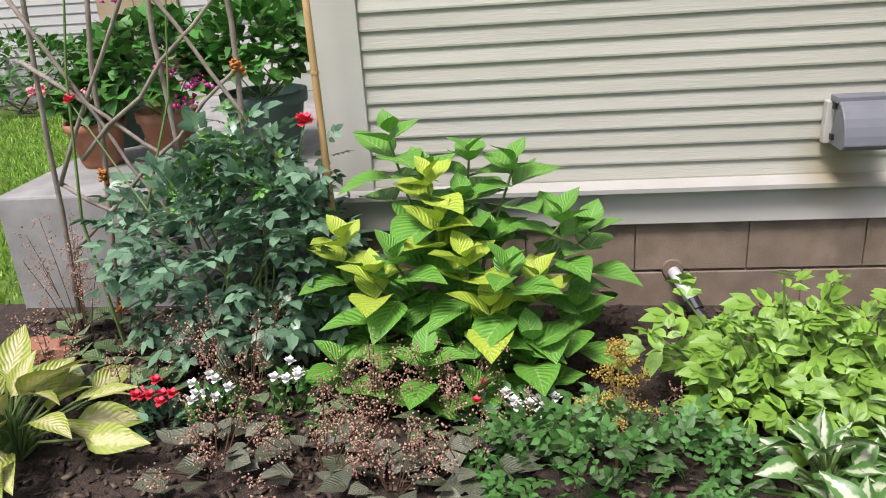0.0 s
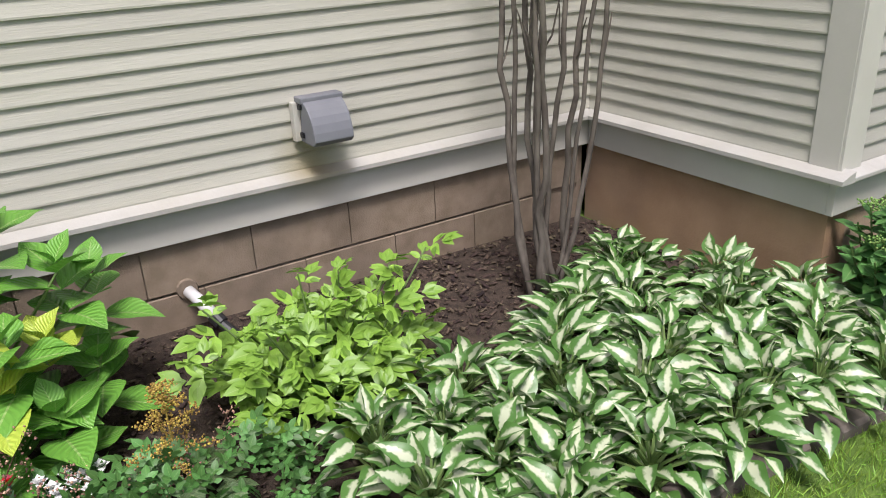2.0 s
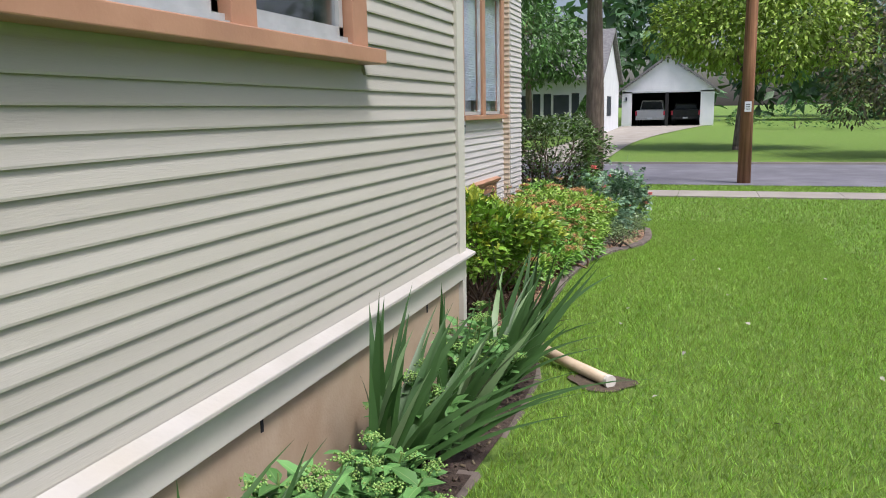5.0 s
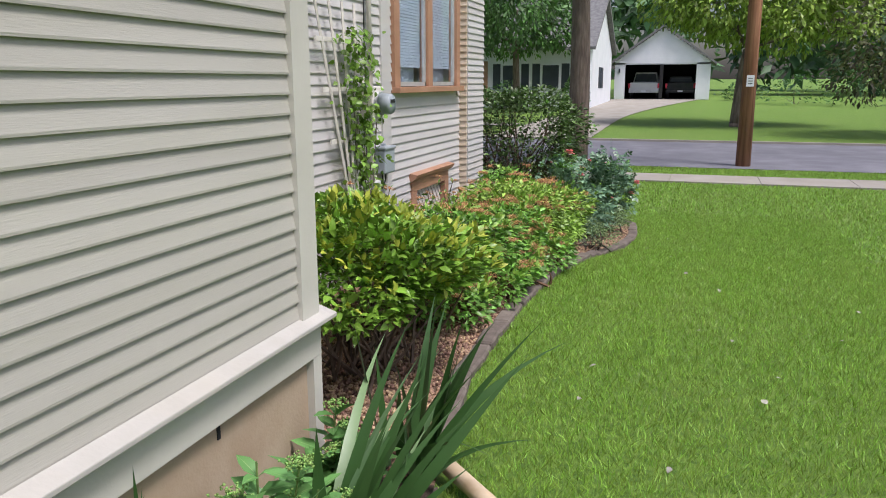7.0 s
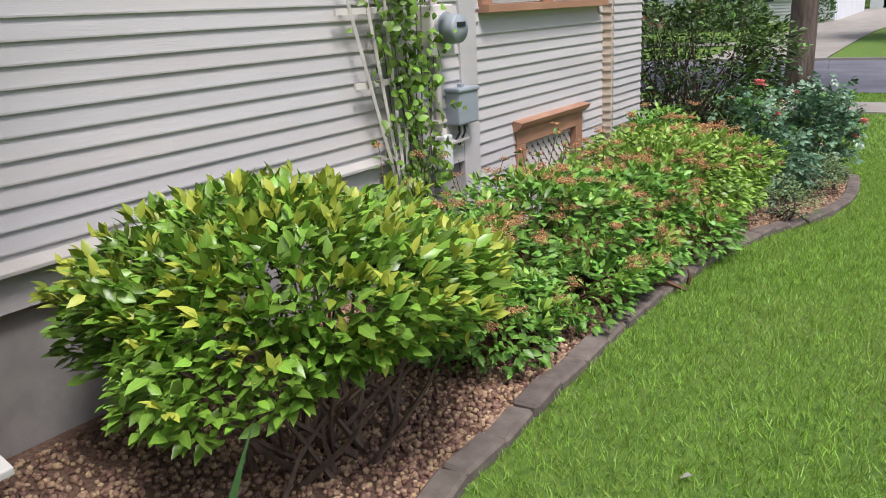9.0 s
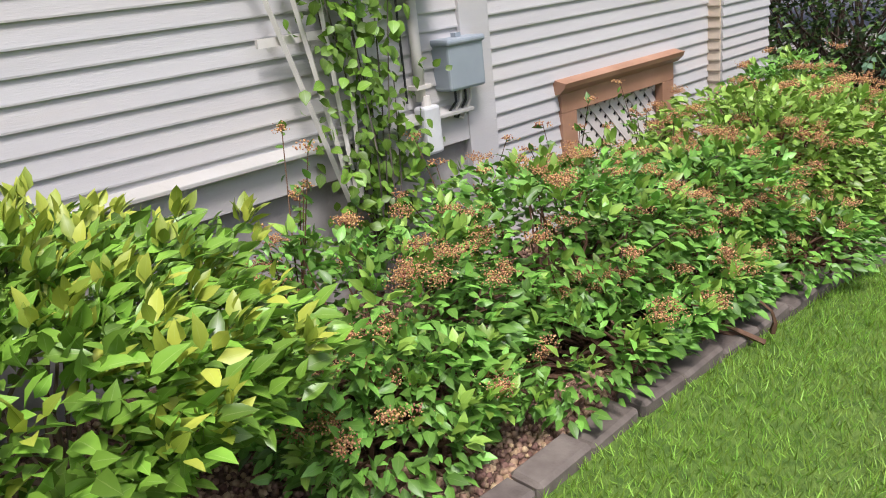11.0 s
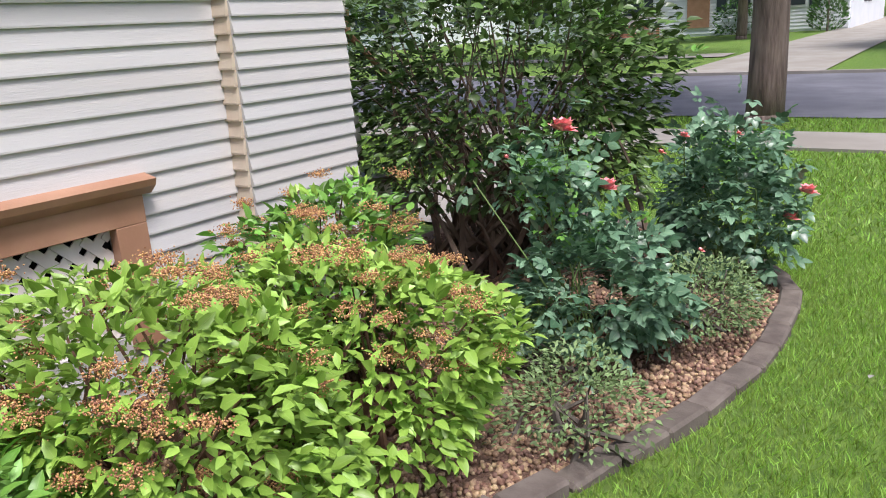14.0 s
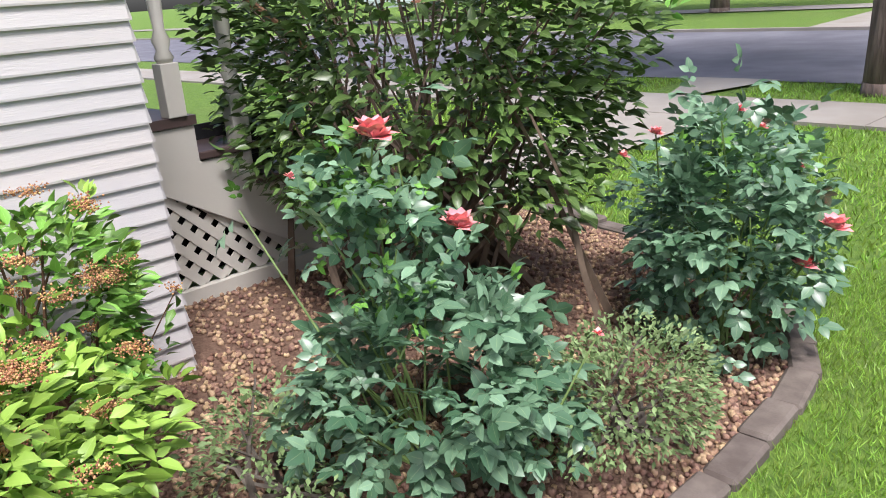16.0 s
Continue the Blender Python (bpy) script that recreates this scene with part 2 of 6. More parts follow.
# brown drip stain on the paint below the dryer vent
RUST = ((-1.2, -1.36, 0.6), 0.17, (0.24, 0.19, 0.07), 0.75)
M = {
    "paint_c": mat("beige_paint", (0.374, 0.362, 0.312), (0.412, 0.399, 0.356), 3, 0.5, 0.25, 90, (0.50, 0.49, 0.41), 1.1, 0.35, rand=0.035, stretch=(1, 0.25, 3)),
    "paint_a": mat("weathered_beige_paint", (0.44, 0.428, 0.362), (0.5, 0.487, 0.42), 4, 0.55, 0.35, 60, (0.47, 0.46, 0.37), 1.4, 0.45, rand=0.04, stretch=(1, 0.25, 4), spot=RUST),
    "paint_d": mat("white_paint", (0.49, 0.472, 0.462), (0.535, 0.522, 0.515), 3, 0.5, 0.3, 90, (0.60, 0.53, 0.46), 1.7, 0.4, rand=0.035, stretch=(1, 0.25, 3)),
    # tanner tone than the white bay, for the jog's narrow return face
    "paint_jog": mat("tan_jog_paint", (0.51, 0.408, 0.306), (0.595, 0.51, 0.408), 6, 0.55, 0.3, 90),
    "trim": mat("cream_trim_paint", (0.521, 0.505, 0.448), (0.57, 0.553, 0.496), 3, 0.45, 0.15, 80, (0.52, 0.50, 0.42), 2.2, 0.3, spot=RUST),
    "ledge": mat("weathered_ledge_paint", (0.415, 0.402, 0.365), (0.465, 0.452, 0.421), 5, 0.5, 0.35, 50, (0.5, 0.46, 0.38), 3.0, 0.4, spot=RUST),
    "brown": mat("brown_trim_paint", (0.36, 0.19, 0.115), (0.43, 0.24, 0.15), 5, 0.5, 0.15, 90, (0.25, 0.14, 0.09), 3, 0.3),
    "block": mat("painted_concrete_block", (0.22, 0.168, 0.115), (0.295, 0.228, 0.165), 12, 0.85, 0.6, 160, (0.17, 0.135, 0.105), 2.2, 0.6, rand=0.06),
    "mortar": mat("mortar", (0.2, 0.155, 0.11), (0.26, 0.2, 0.15), 20, 0.9, 0.5, 200),
    "found": mat("stained_concrete", (0.314, 0.199, 0.114), (0.399, 0.266, 0.157), 5, 0.85, 0.4, 90, (0.25, 0.19, 0.14), 2.0, 0.6),
    "found_c": mat("tan_concrete", (0.374, 0.281, 0.187), (0.442, 0.348, 0.246), 5, 0.85, 0.4, 90, (0.3, 0.2, 0.12), 2.4, 0.6),
    "found_d": mat("grey_concrete", (0.28, 0.265, 0.25), (0.36, 0.34, 0.32), 8, 0.85, 0.4, 90),
    "stoop": mat("stoop_concrete", (0.27, 0.265, 0.25), (0.36, 0.35, 0.33), 9, 0.85, 0.4, 120, (0.14, 0.15, 0.12), 1.5, 0.7),
    "lawn": mat("turf", (0.09, 0.18, 0.022), (0.17, 0.29, 0.04), 24, 0.9, 0.8, 250, (0.16, 0.21, 0.05), 0.8, 0.45, dist=0.02),
    "mulch_soil": mat("mulch_soil", (0.034, 0.023, 0.016), (0.07, 0.048, 0.035), 30, 0.95, 0.8, 160, dist=0.01),
    "chip": mat("bark_chips", (0.042, 0.027, 0.02), (0.115, 0.078, 0.058), 60, 0.9, 0.3, 300, island=0.75),
    "lava": mat("lava_rock", (0.23, 0.13, 0.08), (0.41, 0.275, 0.185), 40, 0.95, 0.5, 300, island=0.5),
    "lava_bed": mat("lava_bed", (0.11, 0.06, 0.04), (0.2, 0.125, 0.085), 60, 0.95, 0.8, 120, dist=0.015),
    "edging": mat("edging_stone", (0.112, 0.09, 0.0756), (0.173, 0.144, 0.122), 14, 0.9, 0.5, 130, (0.09, 0.08, 0.06), 5, 0.5, rand=0.12),
    "asphalt": mat("asphalt", (0.126, 0.126, 0.15), (0.18, 0.18, 0.204), 1.5, 0.9, 0.3, 90, (0.085, 0.085, 0.1), 0.4, 0.6),
    "concrete": mat("pale_concrete", (0.275, 0.25, 0.215), (0.334, 0.31, 0.275), 1.5, 0.85, 0.3, 70, rand=0.04),
    "bark": mat("bark", (0.112, 0.0825, 0.0675), (0.225, 0.173, 0.143), 14, 0.95, 0.9, 26, stretch=(1, 1, 0.18), dist=0.04),
    "twig": mat("twig_bark", (0.075, 0.062, 0.05), (0.15, 0.13, 0.105), 25, 0.9, 0.4, 90, stretch=(1, 1, 0.4)),
    "twig_red": mat("brown_twig", (0.09, 0.045, 0.022), (0.15, 0.08, 0.045), 25, 0.85, 0.2, 90),
    "bare_branch": mat("bare_branch_bark", (0.085, 0.058, 0.04), (0.16, 0.115, 0.08), 25, 0.85, 0.3, 90, stretch=(1, 1, 0.4)),
    "greenstem": mat("green_stem", (0.10, 0.17, 0.04), (0.16, 0.24, 0.07), 20, 0.6, 0.1),
    "cane": mat("old_cane", (0.21, 0.17, 0.14), (0.33, 0.28, 0.23), 25, 0.7, 0.2, 90),
    "bamboo": mat("bamboo", (0.45, 0.28, 0.12), (0.55, 0.36, 0.17), 12, 0.5, 0.1),
    "tie": mat("orange_twine", (0.42, 0.15, 0.03), (0.55, 0.23, 0.06), 60, 0.9, 0.5, 300),
    "vent": mat("grey_plastic", (0.165, 0.17, 0.19), (0.2, 0.205, 0.225), 5, 0.45, 0.05),
    "pvc": mat("white_pvc", (0.62, 0.62, 0.62), (0.72, 0.72, 0.72), 6, 0.4, 0.05, 80, (0.3, 0.28, 0.25), 12, 0.5),
    "black": mat("black_rubber", (0.012, 0.012, 0.014), (0.02, 0.02, 0.022), 8, 0.5, 0.05),
    "boxgrey": mat("utility_box_grey", (0.27, 0.31, 0.34), (0.31, 0.35, 0.38), 6, 0.45, 0.05),
    "conduit": mat("painted_conduit", (0.62, 0.58, 0.53), (0.7, 0.66, 0.61), 10, 0.5, 0.1),
    "lattice": mat("white_lattice", (0.66, 0.6, 0.55), (0.74, 0.69, 0.64), 10, 0.55, 0.1),
    "tread": mat("dark_tread_paint", (0.066, 0.042, 0.0384), (0.096, 0.066, 0.06), 8, 0.45, 0.1),
    # near-black colour that stands in for shade in hollows and unlit rooms
    "dark": mat("shade_black", (0.012, 0.012, 0.014), (0.02, 0.02, 0.022), 4, 0.9, 0),
    "blind": mat("blind_slats", (0.39, 0.455, 0.533), (0.468, 0.533, 0.611), 4, 0.6, 0),
    "alum": mat("aluminium_frame", (0.5, 0.52, 0.53), (0.6, 0.62, 0.63), 9, 0.4, 0.05, metal=0.5),
    "glass": glass_mat("window_glass", (0.85, 0.9, 0.93)),
    "terracotta": mat("terracotta", (0.30, 0.115, 0.055), (0.42, 0.2, 0.12), 9, 0.8, 0.2, 120, (0.5, 0.36, 0.3), 6, 0.5),
    "greenpot": mat("green_pot", (0.05, 0.095, 0.075), (0.075, 0.13, 0.105), 6, 0.5, 0.05),
    "brick": mat("red_brick", (0.3, 0.12, 0.07), (0.4, 0.19, 0.12), 30, 0.9, 0.4, 150),
    "pole": mat("utility_pole_wood", (0.2, 0.085, 0.04), (0.34, 0.17, 0.09), 9, 0.85, 0.5, 60, (0.12, 0.06, 0.035), 4, 0.7, stretch=(3, 3, 0.12)),
    "farwhite": mat("far_white_siding", (0.72, 0.75, 0.79), (0.78, 0.8, 0.84), 1.5, 0.6, 0.1, 20),
    "shutter": mat("dark_shutter", (0.025, 0.035, 0.05), (0.04, 0.05, 0.065), 3, 0.5, 0),
    "roof": mat("grey_shingle", (0.13, 0.13, 0.135), (0.2, 0.2, 0.2), 6, 0.9, 0.4, 30),
    "carwhite": mat("white_car_paint", (0.62, 0.63, 0.65), (0.66, 0.67, 0.69), 3, 0.25, 0),
    "cardark": mat("dark_car_paint", (0.02, 0.022, 0.028), (0.03, 0.032, 0.04), 3, 0.2, 0),
    "spout": mat("tan_downspout", (0.52, 0.40, 0.27), (0.62, 0.5, 0.36), 14, 0.5, 0.1, stain=(0.4, 0.24, 0.1), sscale=9),
    "dirt": mat("bare_dirt", (0.06, 0.045, 0.03), (0.1, 0.075, 0.05), 40, 0.95, 0.6, 160),
    "grass": leaf_mat("grass_blade", (0.18, 0.34, 0.034), (0.42, 0.6, 0.1), 0.4, 0.45, 0, trans=0.28, patch=(0.33, 0.45, 0.1)),
    "hosta": leaf_mat("variegated_hosta_leaf", (0.055, 0.15, 0.033), (0.14, 0.28, 0.06), 0.2, 0.36, 0, (0.54, 0.58, 0.4), 0.18),
    "hosta_y": leaf_mat("yellow_hosta_leaf", (0.3, 0.38, 0.06), (0.48, 0.5, 0.13), 0.2, 0.45, 0.1, (0.62, 0.58, 0.28), 0.22, 0.2),
    "hyd": leaf_mat("hydrangea_leaf", (0.1, 0.28, 0.04), (0.22, 0.46, 0.065), 0.22, 0.42, 0.35, veins=0.5),
    "hyd_y": leaf_mat("young_hydrangea_leaf", (0.34, 0.5, 0.045), (0.62, 0.66, 0.11), 0.2, 0.45, 0.2, veins=0.6),
    "peony": leaf_mat("bright_peony_leaf", (0.13, 0.29, 0.032), (0.28, 0.42, 0.055), 0.2, 0.45, 0.2),
    "rose_l": leaf_mat("blue_green_rose_leaf", (0.075, 0.175, 0.1), (0.22, 0.345, 0.205), 0.32, 0.33, 0.2),
    "rose_y": leaf_mat("young_rose_leaf", (0.084, 0.24, 0.036), (0.192, 0.384, 0.06), 0.25, 0.45, 0.2),
    "astilbe": leaf_mat("fern_green_leaf", (0.056, 0.17, 0.033), (0.12, 0.26, 0.064), 0.25, 0.5, 0.15),
    "plume": mat("yellow_plume", (0.32, 0.20, 0.035), (0.5, 0.34, 0.08), 60, 0.8, 0, island=0.4),
    "brownfl": mat("faded_pink_florets", (0.36, 0.19, 0.13), (0.55, 0.34, 0.26), 60, 0.8, 0, island=0.45),
    "heuchera": leaf_mat("heuchera_leaf", (0.08, 0.15, 0.05), (0.2, 0.26, 0.13), 0.35, 0.5, 0.2, veins=0.4),
    "heuchera_p": leaf_mat("purple_heuchera_leaf", (0.1, 0.12, 0.07), (0.21, 0.2, 0.15), 0.3, 0.45, 0.1, veins=0.4),
    "white_fl": mat("white_petals", (0.7, 0.7, 0.68), (0.8, 0.8, 0.78), 30, 0.6, 0),
    "red_fl": mat("red_petals", (0.6, 0.03, 0.06), (0.75, 0.06, 0.11), 30, 0.55, 0, island=0.25),
    "coral_fl": mat("coral_petals", (0.86, 0.25, 0.26), (0.87, 0.4, 0.42), 30, 0.55, 0, island=0.2),
    "pink_fl": mat("magenta_petals", (0.6, 0.03, 0.25), (0.75, 0.1, 0.4), 30, 0.55, 0, island=0.25),
    "geranium": leaf_mat("geranium_leaf", (0.045, 0.16, 0.025), (0.11, 0.28, 0.045), 0.25, 0.5, 0.15),
    "sedum": leaf_mat("sedum_leaf", (0.085, 0.24, 0.06), (0.18, 0.37, 0.11), 0.2, 0.45, 0.25),
    "sedum_fl": mat("sedum_buds", (0.17, 0.33, 0.07), (0.3, 0.46, 0.13), 60, 0.7, 0, island=0.3),
    "iris": leaf_mat("iris_blade", (0.0253, 0.0736, 0.0184), (0.0607, 0.138, 0.0331), 0.25, 0.42, 0, trans=0.15),
    "iris_pale": leaf_mat("pale_iris_blade", (0.12, 0.22, 0.09), (0.24, 0.34, 0.16), 0.25, 0.42, 0, trans=0.15),
    "weigela": leaf_mat("glossy_shrub_leaf", (0.11, 0.25, 0.028), (0.27, 0.43, 0.05), 0.32, 0.36, 0.2),
    "weigela_y": leaf_mat("yellow_shoot_leaf", (0.24, 0.36, 0.035), (0.5, 0.47, 0.07), 0.25, 0.45, 0.1),
    "spirea": leaf_mat("spirea_leaf", (0.085, 0.235, 0.034), (0.25, 0.45, 0.07), 0.35, 0.42, 0.15),
    "spirea_y": leaf_mat("lime_spirea_leaf", (0.18, 0.35, 0.045), (0.39, 0.54, 0.1), 0.28, 0.42, 0.15),
    "spirea_fl": mat("rusty_flower_heads", (0.44, 0.20, 0.085), (0.66, 0.37, 0.19), 70, 0.9, 0, island=0.45),
    "bush": leaf_mat("dark_bush_leaf", (0.05, 0.105, 0.026), (0.13, 0.2, 0.05), 0.35, 0.36, 0.15),
    "vine": leaf_mat("vine_leaf", (0.10, 0.22, 0.02), (0.22, 0.34, 0.04), 0.35, 0.45, 0.15),
    "grey_l": leaf_mat("grey_green_leaf", (0.125, 0.213, 0.075), (0.237, 0.312, 0.125), 0.3, 0.6, 0.1),
    "tree_l": leaf_mat("tree_leaf", (0.05, 0.135, 0.035), (0.13, 0.25, 0.055), 0.35, 0.5, 0),
    "tree_y": leaf_mat("yellow_green_tree_leaf", (0.2, 0.33, 0.045), (0.42, 0.52, 0.09), 0.35, 0.5, 0),
    "tree_p": leaf_mat("purple_green_tree_leaf", (0.08, 0.07, 0.04), (0.17, 0.2, 0.06), 0.4, 0.5, 0),
    "woods": leaf_mat("far_woods_leaf", (0.045, 0.115, 0.045), (0.12, 0.22, 0.09), 0.35, 0.6, 0),
    "deadleaf": mat("fallen_leaf", (0.266, 0.252, 0.21), (0.385, 0.371, 0.329), 40, 0.7, 0, rand=0.3),
}

# ---- shape helpers ----
rng = np.random.default_rng(7)


class Shape:
    """Collects faces of one mesh."""
    def __init__(self):
        self.v, self.f, self.uv, self.n = [], [], [], 0

    def add(self, verts, faces, uvs=None):
        verts = np.asarray(verts, float)
        self.v.append(verts)
        self.uv.append(np.zeros((len(verts), 2)) if uvs is None else np.asarray(uvs, float))
        self.f.extend([tuple(i + self.n for i in q) for q in faces])
        self.n += len(verts)
        return self

    def box(self, x0, x1, y0, y1, z0, z1):
        v = [(x, y, z) for x in (x0, x1) for y in (y0, y1) for z in (z0, z1)]
        return self.add(v, [(0, 1, 3, 2), (4, 6, 7, 5), (0, 4, 5, 1), (2, 3, 7, 6), (0, 2, 6, 4), (1, 5, 7, 3)])

    def tube(self, pts, r0, r1=None, sides=5):
        pts = np.asarray(pts, float)
        r1 = r0 if r1 is None else r1
        k = len(pts)
        d = np.gradient(pts, axis=0)
        d /= np.linalg.norm(d, axis=1)[:, None] + 1e-9
        ref = np.array([0.0, 0, 1]) if abs(d[0, 2]) < 0.9 else np.array([1.0, 0, 0])
        a = np.cross(d, ref)
        a /= np.linalg.norm(a, axis=1)[:, None] + 1e-9
        b = np.cross(d, a)
        ang = np.arange(sides) * 2 * np.pi / sides
        rad = np.linspace(r0, r1, k)
        v = pts[:, None] + rad[:, None, None] * (np.cos(ang)[None, :, None] * a[:, None] + np.sin(ang)[None, :, None] * b[:, None])
        f = [(i * sides + j, i * sides + (j + 1) % sides, (i + 1) * sides + (j + 1) % sides, (i + 1) * sides + j) for i in range(k - 1) for j in range(sides)]
        f += [tuple(range(sides))[::-1], tuple((k - 1) * sides + j for j in range(sides))]
        return self.add(v.reshape(-1, 3), f)

    def lathe(self, centre, profile, sides=20):
        """profile: (radius, height) from bottom to top."""
        ang = np.arange(sides) * 2 * np.pi / sides
        v = [(centre[0] + r * math.cos(t), centre[1] + r * math.sin(t), centre[2] + h) for r, h in profile for t in ang]
        k = len(profile)
        f = [(i * sides + j, i * sides + (j + 1) % sides, (i + 1) * sides + (j + 1) % sides, (i + 1) * sides + j) for i in range(k - 1) for j in range(sides)]
        f += [tuple(range(sides))[::-1], tuple((k - 1) * sides + j for j in range(sides))]
        return self.add(v, f)

    def prism(self, outline, axis, a, b):
        """outline: 2D points in the plane across the axis, swept from a to b."""
        n = len(outline)
        place = {"x": lambda p, t: (t, p[0], p[1]), "y": lambda p, t: (p[0], t, p[1]), "z": lambda p, t: (p[0], p[1], t)}[axis]
        v = [place(p, t) for t in (a, b) for p in outline]
        f = [tuple(range(n))[::-1], tuple(range(n, 2 * n))] + [(i, (i + 1) % n, n + (i + 1) % n, n + i) for i in range(n)]
        return self.add(v, f)

    def mesh(self, name, smooth=False):
        me = bpy.data.meshes.new(name)
        v = np.concatenate(self.v)
        me.from_pydata(v.tolist(), [], self.f)
        uv = np.concatenate(self.uv)
        layer = me.uv_layers.new(name="UVMap")
        loops = np.empty(len(me.loops), np.int32)
        me.loops.foreach_get("vertex_index", loops)
        layer.data.foreach_set("uv", uv[loops].astype(np.float32).ravel())
        if smooth:
            me.polygons.foreach_set("use_smooth", np.ones(len(me.polygons), bool))
        return me


def solid(me):
    bm = bmesh.new()
    bm.from_mesh(me)
    bmesh.ops.recalc_face_normals(bm, faces=bm.faces)
    bm.to_mesh(me)
    bm.free()
    return me


def part(name, shape, material, parent=None, label="", smooth=False, bevel=0.0):
    me = shape.mesh(name, smooth) if isinstance(shape, Shape) else shape
    if isinstance(shape, Shape) and len(me.polygons) < 3000:
        solid(me)
    if not me.materials:
        me.materials.append(M[material])
    ob = new(name, me)
    ob.parent = parent
    if bevel:
        md = ob.modifiers.new("edge", "BEVEL")
        md.width, md.segments, md.limit_method = bevel, 2, "ANGLE"
    return tagged(ob, label=label) if label else ob


def thing(name, x, y, z, label, category, group="", kind=""):
    ob = new(name)
    ob.location = (x, y, z)
    ob.empty_display_size = 0.1
    return tagged(ob, label, category, group, kind)


def setting(name, shape, material, label, category, smooth=False, bevel=0.0):
    return tagged(part(name, shape, material, None, "", smooth, bevel), label, category, "", "structure")


def leaf_shape(width=0.5, rows=4, fold=0.15, droop=0.25, point=0.8, wave=0.0):
    """A unit leaf along +y, with a folded midrib and a drooping tip."""
    v, uv = [], []
    for i in range(rows + 1):
        t = i / rows
        w = width * 0.5 * max(math.sin(math.pi * t ** point), 0.02 if i in (0, rows) else 0)
        for u in (-1, 0, 1):
            v.append((u * w, t - 0.1 * droop * t * t, -droop * t * t + fold * abs(u) * w * 2 + wave * u * math.sin(9 * t) * w))
            uv.append((0.5 + 0.5 * u, t))
    f = []
    for i in range(rows):
        for j in (0, 1):
            a = i * 3 + j
            f.append((a, a + 1, a + 4, a + 3))
    return np.array(v), f, np.array(uv)


def merged(items):
    v, f, uv, n = [], [], [], 0
    for (a, b, c), m in items:
        m = np.array(m)
        v.append(a @ m[:3, :3].T + m[:3, 3])
        f += [tuple(i + n for i in q) for q in b]
        uv.append(c)
        n += len(a)
    return np.concatenate(v), f, np.concatenate(uv)


def turn2(angle, scale=1.0, at=(0, 0, 0), tilt=0.0):
    return np.array(Matrix.Translation(at) @ Matrix.Rotation(angle, 4, "Z") @ Matrix.Rotation(tilt, 4, "X") @ Matrix.Scale(scale, 4))


LEAF = leaf_shape(0.5, 3)
LEAF_WIDE = leaf_shape(0.72, 4, 0.12, 0.22)
LEAF_SMALL = leaf_shape(0.46, 2, 0.12, 0.2, 0.75)
LEAF_ROUND = leaf_shape(0.95, 3, 0.08, 0.15, 0.7)
LEAF_HOSTA = leaf_shape(0.62, 6, 0.2, 0.38, 0.72, 0.12)
LEAF_LOBED = merged([(leaf_shape(0.36, 3, 0.1, 0.15), turn2(a, s, p)) for a, s, p in (
    (0, 0.6, (0, 0.45, 0)), (0.7, 0.42, (0, 0.5, 0)), (-0.7, 0.42, (0, 0.5, 0)),
    (0.95, 0.5, (0, 0.22, 0)), (-0.95, 0.5, (0, 0.22, 0)), (1.5, 0.34, (0, 0.25, 0)), (-1.5, 0.34, (0, 0.25, 0)))])
LEAF_PEONY = merged([(leaf_shape(0.52, 4, 0.14, 0.2), turn2(a, s, p)) for a, s, p in (
    (0, 0.56, (0, 0.44, 0)), (0.62, 0.4, (0.0, 0.5, 0)), (-0.62, 0.4, (0.0, 0.5, 0)),
    (1.0, 0.46, (0, 0.2, 0)), (-1.0, 0.46, (0, 0.2, 0)), (1.45, 0.3, (-0.12, 0.3, 0)), (-1.45, 0.3, (0.12, 0.3, 0)))])
LEAF_ROSE = merged([(leaf_shape(0.66, 3, 0.1, 0.2), turn2(a, s, p)) for a, s, p in (
    (0, 0.42, (0, 0.58, 0)), (1.1, 0.36, (0, 0.52, 0)), (-1.1, 0.36, (0, 0.52, 0)), (1.2, 0.3, (0, 0.25, 0)), (-1.2, 0.3, (0, 0.25, 0)))])
BLADE = (np.array([(-0.04, 0, 0), (0.04, 0, 0), (-0.03, 0.55, 0.03), (0.03, 0.55, 0.03), (0, 1, -0.05)]), [(0, 1, 3, 2), (2, 3, 4)], np.array([(0, 0), (1, 0), (0, 0.5), (1, 0.5), (0.5, 1)]))
ROCK = (np.array([(1, 0, 0), (-1, 0, 0), (0, 1, 0), (0, -1, 0), (0, 0, 1), (0, 0, -1), (0.65, 0.65, 0.4), (-0.6, 0.55, 0.55), (-0.6, -0.7, 0.3), (0.6, -0.55, 0.6)]) * 0.5,
        [(6, 2, 4), (0, 6, 4), (2, 7, 4), (7, 1, 4), (1, 8, 4), (8, 3, 4), (3, 9, 4), (9, 0, 4), (0, 2, 6), (2, 1, 7), (1, 3, 8), (3, 0, 9), (0, 5, 2), (2, 5, 1), (1, 5, 3), (3, 5, 0)], np.zeros((10, 2)))
CHIP = (np.array([(x, y, z) for x in (-0.5, 0.5) for y in (-0.2, 0.2) for z in (-0.06, 0.06)]), [(0, 1, 3, 2), (4, 6, 7, 5), (0, 4, 5, 1), (2, 3, 7, 6), (1, 5, 7, 3)], np.zeros((8, 2)))
BUD = (np.array([(1, 0, 0), (-0.5, 0.87, 0), (-0.5, -0.87, 0), (0, 0, 1), (0, 0, -1)]) * 0.5, [(0, 1, 3), (1, 2, 3), (2, 0, 3), (1, 0, 4), (2, 1, 4), (0, 2, 4)], np.zeros((5, 2)))


